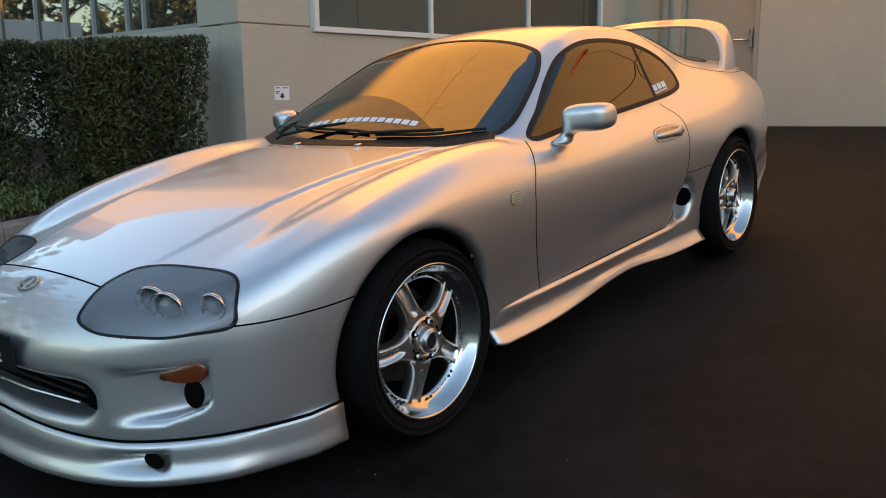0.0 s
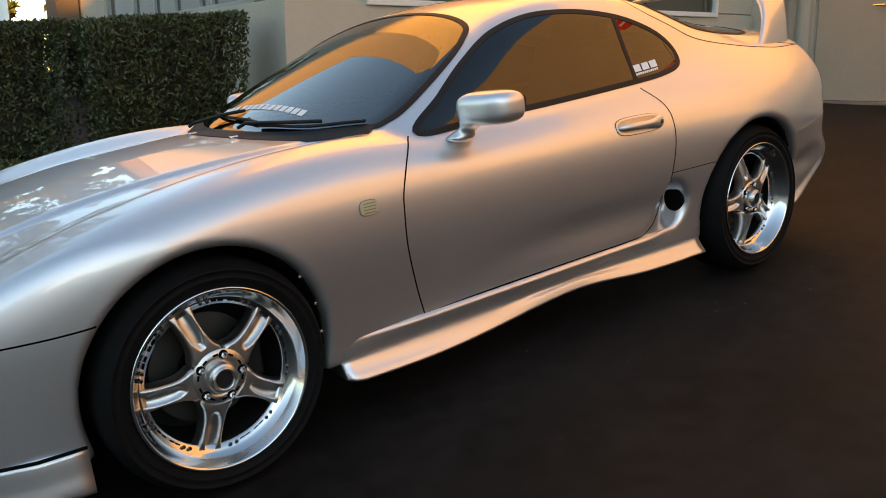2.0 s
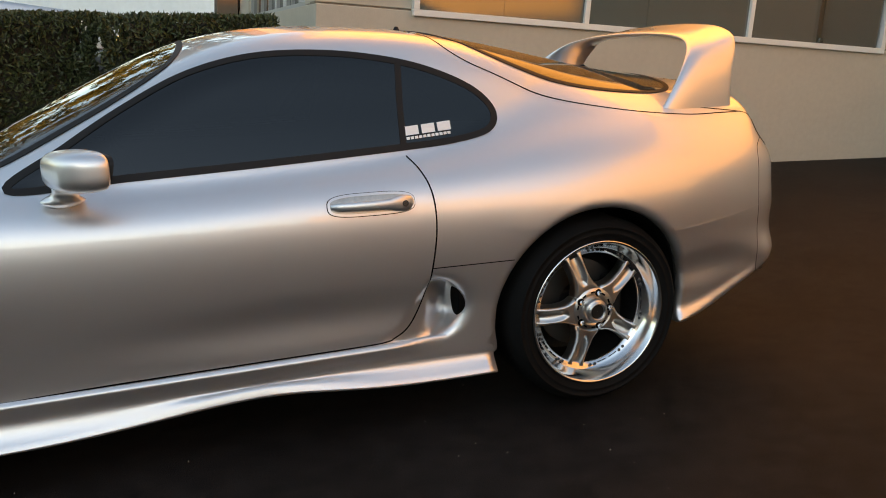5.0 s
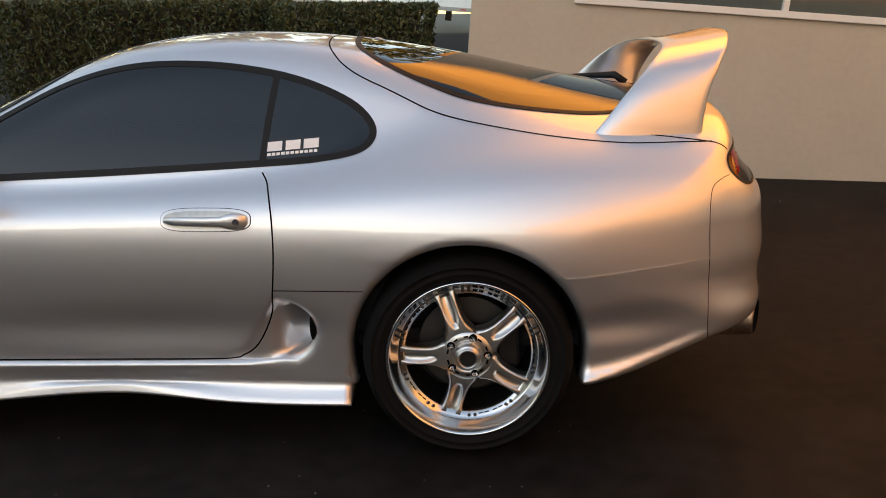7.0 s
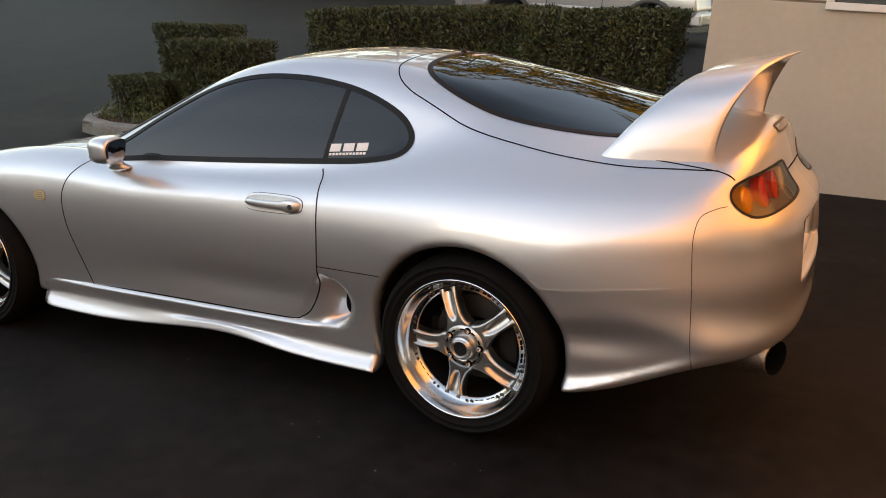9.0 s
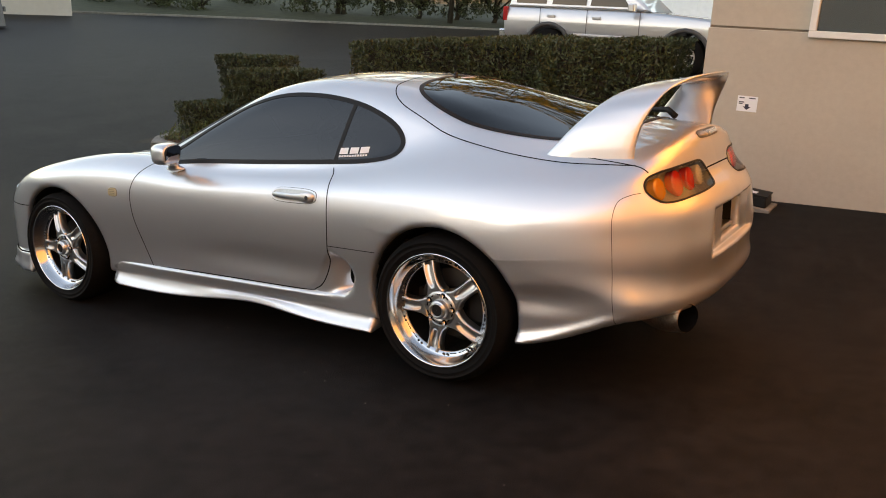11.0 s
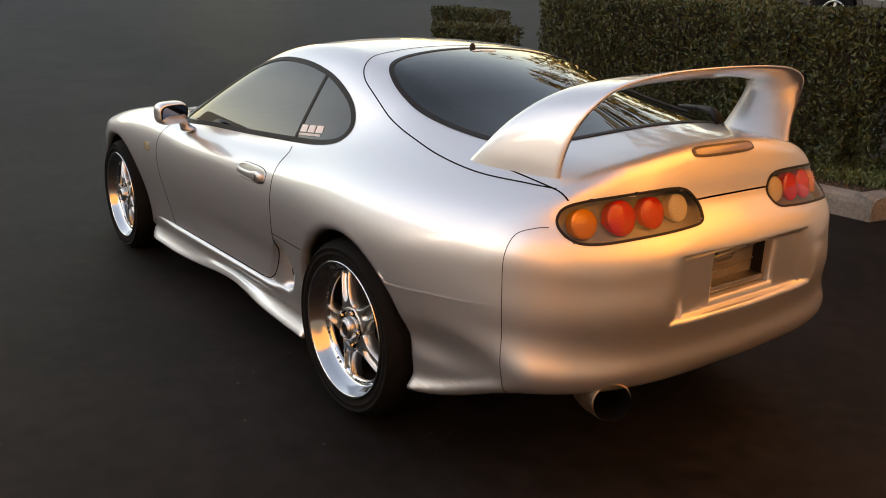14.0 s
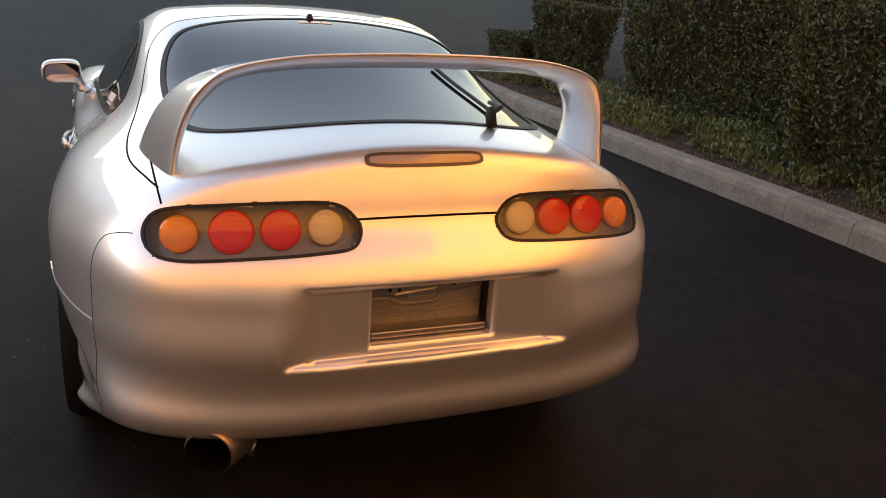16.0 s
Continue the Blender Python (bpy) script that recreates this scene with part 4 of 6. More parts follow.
def drop(view, u, v, lift=0.0):
    """The place on the car's skin under (u, v) of a view (y is taken on the positive half), lifted along its normal."""
    way, src = VIEWS[view]
    if view == "side":
        o, d = Vector((u, 2, v)), Vector((0, -1, 0))
    else:
        o, d = src(u, abs(v) if view == "top" else v), way
        if view in ("back", "front"):
            o = Vector((o.x, abs(u), v))
    hit = SKIN.ray_cast(o, d)
    p = hit[0]
    if p is None:
        p = SKIN.find_nearest(o + d * 2)[0]
    g = gradient(np.array([[p.x, p.y, p.z]]))[0]
    nrm = Vector(g).normalized()
    p = p + nrm * lift
    if (view == "top" and v < 0) or (view in ("back", "front") and u < 0):
        p.y, nrm.y = -p.y, -nrm.y
    return p, nrm


def shoot(p, way, lift=0.0):
    """The place on the skin met by the line through p along way, and its normal."""
    hit = SKIN.ray_cast(p - way * 0.6, way)
    q = hit[0] if hit[0] is not None else SKIN.find_nearest(p)[0]
    nrm = Vector(gradient(np.array([[q.x, q.y, q.z]]))[0]).normalized()
    return q + nrm * lift, nrm


def patch(name, view, outline, material, parent, lift=0.002, rings=7, thick=0.004, label="", side=1, centre=None, grow=1.0):
    """A panel whose outline is drawn in a view (or in space, with a direction), lying on the skin, with a turned-in rim."""
    P = np.array(outline)
    c = P.mean(0) if centre is None else np.array(centre)
    n = len(P)
    verts, norms, faces = [], [], []
    for r in range(rings + 1):
        s = grow * (1 - r / rings)
        for q in P:
            a = c + (q - c) * s
            p, nn = drop(view, a[0], a[1], lift) if isinstance(view, str) else shoot(Vector(a), view, lift)
            verts.append(Vector((p.x, side * p.y, p.z)))
            norms.append(Vector((nn.x, side * nn.y, nn.z)))
            if r == rings:
                break
    for r in range(rings - 1):
        for i in range(n):
            a, b = r * n + i, r * n + (i + 1) % n
            faces.append((a, b, b + n, a + n))
    last = rings * n
    for i in range(n):
        faces.append(((rings - 1) * n + i, (rings - 1) * n + (i + 1) % n, last))
    rim = len(verts)
    for i in range(n):
        verts.append(verts[i] - norms[i] * thick)
        norms.append(norms[i])
    for i in range(n):
        faces.append((rim + i, rim + (i + 1) % n, (i + 1) % n, i))
    f0 = faces[0]
    if (verts[f0[1]] - verts[f0[0]]).cross(verts[f0[2]] - verts[f0[0]]).dot(norms[f0[0]]) < 0:
        faces = [f[::-1] for f in faces]
    return raw(name, verts, faces, material, parent, label, normals=norms)


def ribbon(name, pts, width, material, parent, closed=False, lift=0.0015, side=1, sink=0.004, label=""):
    """A narrow strip that follows (place, normal) pairs on the skin."""
    verts, faces, norms = [], [], []
    n = len(pts)
    for i, (p, nn) in enumerate(pts):
        a = pts[i - 1][0] if i or closed else p
        b = pts[(i + 1) % n][0] if i + 1 < n or closed else p
        s = (b - a).cross(nn).normalized() * width / 2
        q = p + nn * lift
        row = (q - s - nn * (lift + sink), q - s, q + s, q + s - nn * (lift + sink))
        for w in row:
            verts.append(Vector((w.x, side * w.y, w.z)))
            norms.append(Vector((nn.x, side * nn.y, nn.z)))
    for i in range(n if closed else n - 1):
        a, b = i * 4, ((i + 1) % n) * 4
        for k in range(3):
            q = (a + k, b + k, b + k + 1, a + k + 1)
            faces.append(q if side < 0 else q[::-1])
    return raw(name, verts, faces, material, parent, label, normals=norms)


# window and panel outlines
SIDE_GLASS = rounded(((0.805, 0.855), (1.10, 0.868), (1.50, 0.884), (1.92, 0.905), (2.10, 0.918), (2.225, 0.945), (2.258, 1.0), (2.20, 1.07), (2.07, 1.132), (1.92, 1.172), (1.72, 1.196), (1.50, 1.192), (1.30, 1.145), (1.12, 1.058), (0.95, 0.955)), 8)
WINDSCREEN = rounded(((0.50, 0.0), (0.525, 0.25), (0.59, 0.45), (0.685, 0.640), (0.745, 0.672), (0.846, 0.665), (1.06, 0.605), (1.19, 0.548), (1.262, 0.480), (1.305, 0.30), (1.32, 0.0), (1.305, -0.30), (1.262, -0.480), (1.19, -0.548), (1.06, -0.605), (0.846, -0.665), (0.745, -0.672), (0.685, -0.640), (0.59, -0.45), (0.525, -0.25)), 7)
REAR_GLASS = rounded(((2.155, 0.0), (2.175, 0.30), (2.225, 0.45), (2.33, 0.518), (2.52, 0.550), (2.80, 0.548), (2.98, 0.525), (3.09, 0.45), (3.16, 0.28), (3.19, 0.0), (3.16, -0.28), (3.09, -0.45), (2.98, -0.525), (2.80, -0.548), (2.52, -0.550), (2.33, -0.518), (2.225, -0.45), (2.175, -0.30)), 7)
HEADLAMP = rounded(((-0.856, 0.368, 0.567), (-0.820, 0.345, 0.600), (-0.754, 0.321, 0.633), (-0.690, 0.325, 0.655), (-0.640, 0.350, 0.665), (-0.592, 0.419, 0.665), (-0.556, 0.547, 0.660), (-0.540, 0.640, 0.650), (-0.556, 0.700, 0.634), (-0.600, 0.735, 0.585), (-0.629, 0.740, 0.541), (-0.708, 0.677, 0.533), (-0.778, 0.599, 0.532), (-0.845, 0.460, 0.541)), 6)
TAILLAMP = rounded(((0.664, 0.863), (0.64, 0.903), (0.585, 0.923), (0.483, 0.934), (0.37, 0.940), (0.275, 0.941), (0.222, 0.931), (0.188, 0.902), (0.179, 0.874), (0.205, 0.843), (0.291, 0.834), (0.45, 0.826), (0.60, 0.817), (0.650, 0.829)), 7)
LAMP_VIEW = Vector((0.72, -0.30, -0.62)).normalized()


def body_panels():
    """Sorts the skin's quads into panels and links each as a mesh under the car, left and right."""
    C = SV[SQ].mean(1)
    x, y, z = C.T
    slope = SN[SQ].mean(1)
    sideways = slope[:, 1] > 0.35
    label = np.full(len(C), "body_shell", dtype=object)
    rail = y < CABIN_Y(z) + CABIN_X(x) - 0.03
    label[(x > -0.752) & (x < 0.74) & (z > 0.55) & (slope[:, 2] > 0.5) & (y < 0.66 + 0.05 * np.clip(x + 0.2, 0, 0.8))] = "hood"
    label[(x < -0.30) & (z < 0.540) | (x < -0.752)] = "front_bumper"
    gate = (x > 2.10) & (y < 0.60) & (z > 0.9) & (slope[:, 2] > 0.05)
    label[gate] = "hatch"
    label[(x > 3.282) & (z < 0.90) & (z > 0.2) & ((y > 0.66) | (z < 0.82) | (y < 0.18))] = "rear_bumper"
    gone = np.zeros(len(C), bool)
    gone |= inside(SIDE_GLASS, x, z) & (slope[:, 1] > 0.3) & (z > 0.83)
    gone |= inside(WINDSCREEN, x, y) & (z > 0.8)
    gone |= inside(REAR_GLASS, x, y) & (z > 0.95)
    L = np.array(HEADLAMP)
    U = np.array(LAMP_VIEW.cross(Vector((0, 0, 1))).normalized())
    Wv = np.cross(U, np.array(LAMP_VIEW))
    gone |= inside(np.stack([L @ U, L @ Wv], 1), C @ U, C @ Wv) & (x < -0.45) & (z > 0.5)
    gone |= inside(TAILLAMP, y, z) & (x > 3.2)
    dark = (slope[:, 2] < -0.8) & (z < 0.36)
    for cx, cz, R in ((WHEEL_F[0], 0.325, 0.352), (WHEEL_R[0], 0.330, 0.358)):
        dark |= (np.hypot(x - cx, z - cz) < R + 0.006) & (y < WIDE(x) + TUMBLE(z) - 0.034)
    dark |= (x > 3.3) & (x < 3.50) & (y < 0.166) & (z > 0.594) & (z < 0.748)
    dark |= (x < -0.80) & (x > -0.875) & (y < 0.385) & (z > 0.31) & (z < 0.40)
    door = inside(rounded(DOOR, 8), x, z) & (y > 0.5)
    label[door] = "door"
    label[dark] = "underside"
    for nm in ("body_shell", "hood", "front_bumper", "hatch", "rear_bumper", "door", "underside"):
        for side in (1, -1):
            use = SQ[(label == nm) & ~gone]
            ids, inv = np.unique(use, return_inverse=True)
            V, N = SV[ids].copy(), SN[ids].copy()
            q = inv.reshape(-1, 4)
            if side < 0:
                V[:, 1] *= -1
                N[:, 1] *= -1
                q = q[:, ::-1]
            raw(nm, V, q, TRIM if nm == "underside" else PAINT, CAR, "black wheel well and underbody" if nm == "underside" else "", normals=N)


DOOR = ((0.749, 0.850), (0.678, 0.774), (0.642, 0.666), (0.647, 0.543), (0.68, 0.407), (0.716, 0.290), (0.80, 0.293), (1.30, 0.299), (1.78, 0.304), (1.866, 0.324), (1.92, 0.40), (1.955, 0.50), (1.972, 0.662), (1.970, 0.769), (1.952, 0.843), (1.921, 0.890), (1.50, 0.884), (1.10, 0.868))
body_panels()

# glass, each in its black seal
for sgn in (1, -1):
    patch("side_window", "side", SIDE_GLASS, GLASS, CAR, 0.001, 8, 0.003, "dark tinted side glass", sgn, (1.55, 1.0))
    ribbon("window_seal", [drop("side", *q) for q in SIDE_GLASS], 0.022, TRIM, CAR, True, 0.003, sgn, label="black rubber window seal")
patch("windscreen", "top", WINDSCREEN, WGLASS, CAR, 0.001, 12, 0.003, "tinted windscreen")
ribbon("windscreen_seal", [drop("top", *q) for q in WINDSCREEN], 0.022, TRIM, CAR, True, 0.003)
patch("rear_window", "top", REAR_GLASS, GLASS, CAR, 0.001, 10, 0.003, "dark tinted hatch glass")
ribbon("rear_window_seal", [drop("top", *q) for q in REAR_GLASS], 0.020, TRIM, CAR, True, 0.003)


# wheels
def make_wheel(cx, cz, sgn, dish):
    """Deep-dish five-spoke alloy wheel with a bolted rim and a low tyre; the hub faces -y before it is turned."""
    R = cz
    root = part("wheel", lathe([(R * 0.72, 0.10), (0.225, 0.10), (0.218, 0.02), (0.212, -0.05)], 64), STEEL, CAR, "deep-dish five-spoke alloy wheel", smooth=True)
    hw = 0.118
    part("tyre", lathe([(0.240, -hw + 0.004), (0.256, -hw - 0.008), (0.270, -hw - 0.011), (0.272, -hw - 0.0135), (0.276, -hw - 0.0135), (0.278, -hw - 0.012), (0.292, -hw - 0.012), (0.293, -hw - 0.0145), (0.297, -hw - 0.0145), (0.299, -hw - 0.0105), (R - 0.018, -hw - 0.002), (R - 0.006, -hw + 0.016), (R, -hw + 0.04), (R, hw - 0.04), (R - 0.006, hw - 0.016), (R - 0.022, hw), (0.27, hw + 0.012), (0.228, hw)], 96), TYRE, root, smooth=True)
    part("rim_lip", lathe([(0.249, -hw - 0.002), (0.251, -hw - 0.011), (0.246, -hw - 0.014), (0.240, -hw - 0.008), (0.233, -hw + 0.02), (0.219, -hw + dish * 0.8), (0.213, -hw + dish), (0.197, -hw + dish), (0.197, -hw + dish + 0.02)], 96), CHROME, root, "polished stepped rim lip", smooth=True)
    y0 = -hw + dish
    bm = bmesh.new()
    for k in range(5):
        a = math.pi / 2 + 2 * math.pi * k / 5 + 0.36
        rows = []
        for i in range(25):
            r = 0.040 + (0.212 - 0.040) * i / 24
            w = float(np.interp(r, (0.040, 0.060, 0.074, 0.088, 0.105, 0.13, 0.165, 0.195, 0.212), (0.030, 0.0455, 0.0485, 0.0395, 0.0335, 0.0305, 0.0305, 0.0345, 0.0425)))
            yo = float(np.interp(r, (0.040, 0.085, 0.12, 0.172, 0.212), (-0.019, -0.020, -0.018, -0.009, 0.001)))
            leaf = 0.66 * math.sqrt(max(0.0, 1 - ((r - 0.156) / 0.058) ** 2))
            row = []
            for j in range(27):
                s = -1 + j / 13
                d = 0.013 * max(0, (abs(s) - 0.74) / 0.26) ** 2
                if leaf > 0:
                    d += 0.0125 * max(0.0, 1 - (s / leaf) ** 2) ** 0.7 * smooth01(leaf / 0.35)
                px, pz = r * math.cos(a) - s * w * math.sin(a), r * math.sin(a) + s * w * math.cos(a)
                row.append(bm.verts.new((px, y0 + yo + d, pz)))
            for s in (1, -1):
                px, pz = r * math.cos(a) - s * w * 1.03 * math.sin(a), r * math.sin(a) + s * w * 1.03 * math.cos(a)
                v = bm.verts.new((px, y0 + yo + 0.044, pz))
                row = row + [v] if s > 0 else [v] + row
            rows.append(row)
        for p, q in zip(rows, rows[1:]):
            for i in range(28):
                bm.faces.new((p[i], p[i + 1], q[i + 1], q[i]))
        bm.faces.new(rows[-1])
    bmesh.ops.recalc_face_normals(bm, faces=bm.faces)
    part("spokes", bm, RIM, root, "five satin silver spokes, each with a leaf-shaped hollow", smooth=True)
    part("hub", lathe([(0.082, y0 + 0.03), (0.080, y0 - 0.014), (0.076, y0 - 0.0205), (0.058, y0 - 0.0215), (0.050, y0 - 0.022), (0.0475, y0 - 0.019), (0.044, y0 - 0.019), (0.042, y0 - 0.024), (0.041, y0 - 0.040), (0.037, y0 - 0.043), (0.033, y0 - 0.043), (0.032, y0 - 0.050), (0.028, y0 - 0.052), (0.025, y0 - 0.048), (0.025, y0 - 0.03), (0.0005, y0 - 0.028)], 48), RIM, root, smooth=True)
    part("hub_bore", lathe([(0.0255, y0 - 0.044), (0.0005, y0 - 0.0445)], 24), TRIM, root)
    for k in range(5):
        a = math.pi / 2 + 2 * math.pi * (k + 0.5) / 5 + 0.36
        part("lug_hole", lathe([(0.0005, -0.0022), (0.0125, -0.0020), (0.0135, 0.004)], 16), GAP, root).location = (0.0615 * math.cos(a), y0 - 0.021, 0.0615 * math.sin(a))
        ob = part("lug_nut", lathe([(0.0098, 0.0), (0.0092, -0.010), (0.0066, -0.013), (0.0055, -0.006), (0.0005, -0.005)], 6), CHROME, root)
        ob.location = (0.0615 * math.cos(a), y0 - 0.021, 0.0615 * math.sin(a))
        for e in (-0.36, 0.36):
            sl = part("hub_slot", box(-0.0075, 0.0075, -0.0012, 0.004, -0.0028, 0.0028, 0.001), GAP, root)
            sl.matrix_basis = pose(0.063 * math.cos(a + e * 0.98), y0 - 0.0222, 0.063 * math.sin(a + e * 0.98), 0, 90 - math.degrees(a + e), 0)
    bolt = slot = None
    for k in range(5):
        a = math.pi / 2 + 2 * math.pi * k / 5 + 0.36
        for e in (-0.375, -0.285, 0.285, 0.375):
            if bolt is None:
                ob = part("rim_bolt", lathe([(0.0052, 0.0), (0.0052, -0.004), (0.0034, -0.006), (0.0005, -0.006)], 8), mat("dark_rim_bolt", (0.10, 0.10, 0.10), 0.3, 1.0), root)
                bolt = ob.data
            else:
                ob = new("rim_bolt", bolt)
                ob.parent = root
            ob.location = (0.2065 * math.cos(a + e), y0 - 0.0005, 0.2065 * math.sin(a + e))
        for e in (-0.56, -0.47, 0.47, 0.56):
            if slot is None:
                ob = part("rim_slot", box(-0.0075, 0.0075, -0.0006, 0.006, -0.0019, 0.0019, 0.0005), GAP, root, "dark slot in the rim flange")
                slot = ob.data
            else:
                ob = new("rim_slot", slot)
                ob.parent = root
            ob.matrix_basis = pose(0.2045 * math.cos(a + e), y0, 0.2045 * math.sin(a + e), 0, 90 - math.degrees(a + e), 0)
    part("brake_disc", lathe([(0.075, y0 + 0.09), (0.155, y0 + 0.09), (0.155, y0 + 0.115), (0.075, y0 + 0.115)], 48), mat("dark_brake_disc", (0.06, 0.058, 0.055), 0.5, 0.8), root, "dull dark brake disc")
    part("brake_caliper", box(0.09, 0.165, y0 + 0.06, y0 + 0.14, -0.07, 0.09, 0.012), TRIM, root)
    part("wheel_barrel", lathe([(0.205, y0 + 0.02), (0.20, 0.11), (0.06, 0.112), (0.0005, 0.112)], 48), TRIM, root)
    m = pose(cx, sgn * 0.755, cz, 0, 0, 0 if sgn < 0 else 180)
    root.matrix_basis = m
    return root


for sgn in (-1, 1):
    make_wheel(*WHEEL_F, sgn, 0.040)
    make_wheel(*WHEEL_R, sgn, 0.048)


# black rolled edge inside each wheel opening
for cx, cz, R in ((WHEEL_F[0], 0.325, 0.352), (WHEEL_R[0], 0.330, 0.358)):
    for sgn in (-1, 1):
        arc = []
        for k in range(49):
            a = radians(-14 + 208 * k / 48)
            x, z = cx + (R + 0.003) * math.cos(a), cz + (R + 0.003) * math.sin(a)
            arc.append((x, sgn * (float(WIDE(x) + TUMBLE(z)) - 0.040), z))
        if cx < 1:
            for a in (36, 18, 2):
                x, z = cx + (R - 0.009) * math.cos(radians(a)), cz + (R - 0.009) * math.sin(radians(a))
                part("arch_rivet", lathe([(0.005, 0.0), (0.0045, -0.003), (0.0005, -0.0045)], 10), STEEL, CAR).matrix_basis = pose(x, sgn * (float(WIDE(x) + TUMBLE(z)) - 0.028), z, 0, 0, 0 if sgn < 0 else 180)
        part("arch_edge", tube(arc, 0.010, 8), TRIM, CAR, "black inner edge of the wheel arch", smooth=True)


# rear wing
def make_wing():
    """A hoop: broad swept feet on the deck corners that flow into a level blade."""
    half_f = ((2.925, 0.645, 0.962), (2.985, 0.625, 1.03), (3.05, 0.59, 1.105), (3.115, 0.53, 1.17), (3.165, 0.45, 1.213), (3.20, 0.33, 1.236), (3.215, 0.17, 1.247), (3.22, 0.0, 1.250))
    half_r = ((3.287, 0.588, 0.962), (3.292, 0.580, 1.03), (3.310, 0.562, 1.105), (3.345, 0.527, 1.180), (3.380, 0.465, 1.236), (3.420, 0.33, 1.271), (3.450, 0.17, 1.285), (3.462, 0.0, 1.289))
    mirror = lambda h: opened([(x, -y, z) for x, y, z in h] + [(x, y, z) for x, y, z in h[::-1][1:]], 7)
    A, B = mirror(half_f), mirror(half_r)
    bm = bmesh.new()
    rings, K = [], 22
    for i in range(len(A)):
        a, b = Vector(A[i]), Vector(B[i])
        t = Vector(B[min(i + 1, len(B) - 1)]) - Vector(B[max(i - 1, 0)])
        out = (b - a).cross(t).normalized()
        ring = []
        for k in range(K):
            w = 2 * math.pi * k / K
            c, s = math.cos(w), math.sin(w)
            u = (1 - c) / 2
            leg = smooth01((1.245 - (a.z + b.z) / 2) / 0.09)
            th = (0.0105 + 0.0105 * leg) * (4 * u * (1 - u)) ** 0.42 * (1.25 - 0.45 * u) + 0.004 + 0.0025 * leg
            sign = 1 if s >= 0 else -1
            camber = -0.012 * 4 * u * (1 - u)
            ring.append(bm.verts.new(a.lerp(b, u) + out * (sign * th * abs(s) ** 0.6 + camber)))
        rings.append(ring)
    for p, q in zip(rings, rings[1:]):
        for k in range(K):
            bm.faces.new((p[k], p[(k + 1) % K], q[(k + 1) % K], q[k]))
    bmesh.ops.recalc_face_normals(bm, faces=bm.faces)
    part("rear_wing", bm, PAINT, CAR, "tall silver hoop-shaped rear wing", smooth=True)


make_wing()


# panel gaps
def gap(view, pts, width=0.005, both=True, name="panel_gap", material=None, lift=0.0008, n=8, label="dark panel gap"):
    P = [drop(view, *q) for q in opened(pts, n)]
    for sgn in ((1, -1) if both else (1,)):
        ribbon(name, P, width, material or GAP, CAR, False, lift, sgn, label=label)


gap("side", ((0.765, 0.852), (0.715, 0.815), (0.678, 0.774), (0.650, 0.715), (0.641, 0.655), (0.647, 0.543), (0.68, 0.407), (0.716, 0.288)))
gap("side", ((0.716, 0.288), (1.0, 0.295), (1.40, 0.299), (1.78, 0.303), (1.85, 0.316), (1.90, 0.357), (1.945, 0.45), (1.962, 0.542), (1.974, 0.662), (1.970, 0.769), (1.950, 0.843), (1.925, 0.880)))
gap("side", ((1.962, 0.540), (2.08, 0.5405), (2.256, 0.542)), 0.003)
gap("side", ((2.805, 0.612), (2.825, 0.598), (2.856, 0.586), (3.05, 0.601), (3.282, 0.621)), 0.0035, True, "panel_seam", PAINT, 0.0022, 8, "thin raised seam over the rear skirt")
gap("side", ((3.299, 0.352), (3.293, 0.385), (3.286, 0.50), (3.282, 0.621), (3.276, 0.72), (3.276, 0.785), (3.288, 0.832), (3.325, 0.852), (3.352, 0.857)), 0.0022)
gap("side", ((-0.629, 0.540), (-0.55, 0.537), (-0.45, 0.538), (-0.36, 0.541), (-0.285, 0.546)), 0.005)
gap("top", ((2.085, -0.02), (2.075, 0.20), (2.092, 0.40), (2.122, 0.505), (2.185, 0.560), (2.32, 0.592), (2.62, 0.640), (2.84, 0.672), (3.03, 0.675), (3.22, 0.642), (3.31, 0.622)), 0.005)
gap("back", ((0.628, 0.985), (0.626, 0.960), (0.62, 0.926)), 0.005)
gap("back", ((-0.004, 0.902), (0.09, 0.9015), (0.185, 0.900)), 0.006)
gap("top", ((-0.752, -0.004), (-0.753, 0.16), (-0.753, 0.318)), 0.006)

# cowl under the windscreen and wipers
cowl = [drop("top", *q) for q in opened([(-0.013 + x, y) for x, y in ((0.70, -0.668), (0.66, -0.605), (0.575, -0.45), (0.505, -0.25), (0.48, 0.0), (0.505, 0.25), (0.575, 0.45), (0.66, 0.605), (0.70, 0.668))], 8)]
ribbon("cowl_panel", cowl, 0.060, TRIM, CAR, False, 0.004, 1, label="black plastic cowl panel")


def wiper(pts, blade, name, thick=0.0065):
    P = [drop("top", *q)[0] + drop("top", *q)[1] * h for q, h in pts]
    arm = part(name, tube(P, thick, 8), TRIM, CAR, "black wiper arm", smooth=True)
    B = [drop("top", *q)[0] + drop("top", *q)[1] * 0.010 for q in opened(blade, 6)]
    part("wiper_blade", tube(B, 0.006, 6), TRIM, arm)


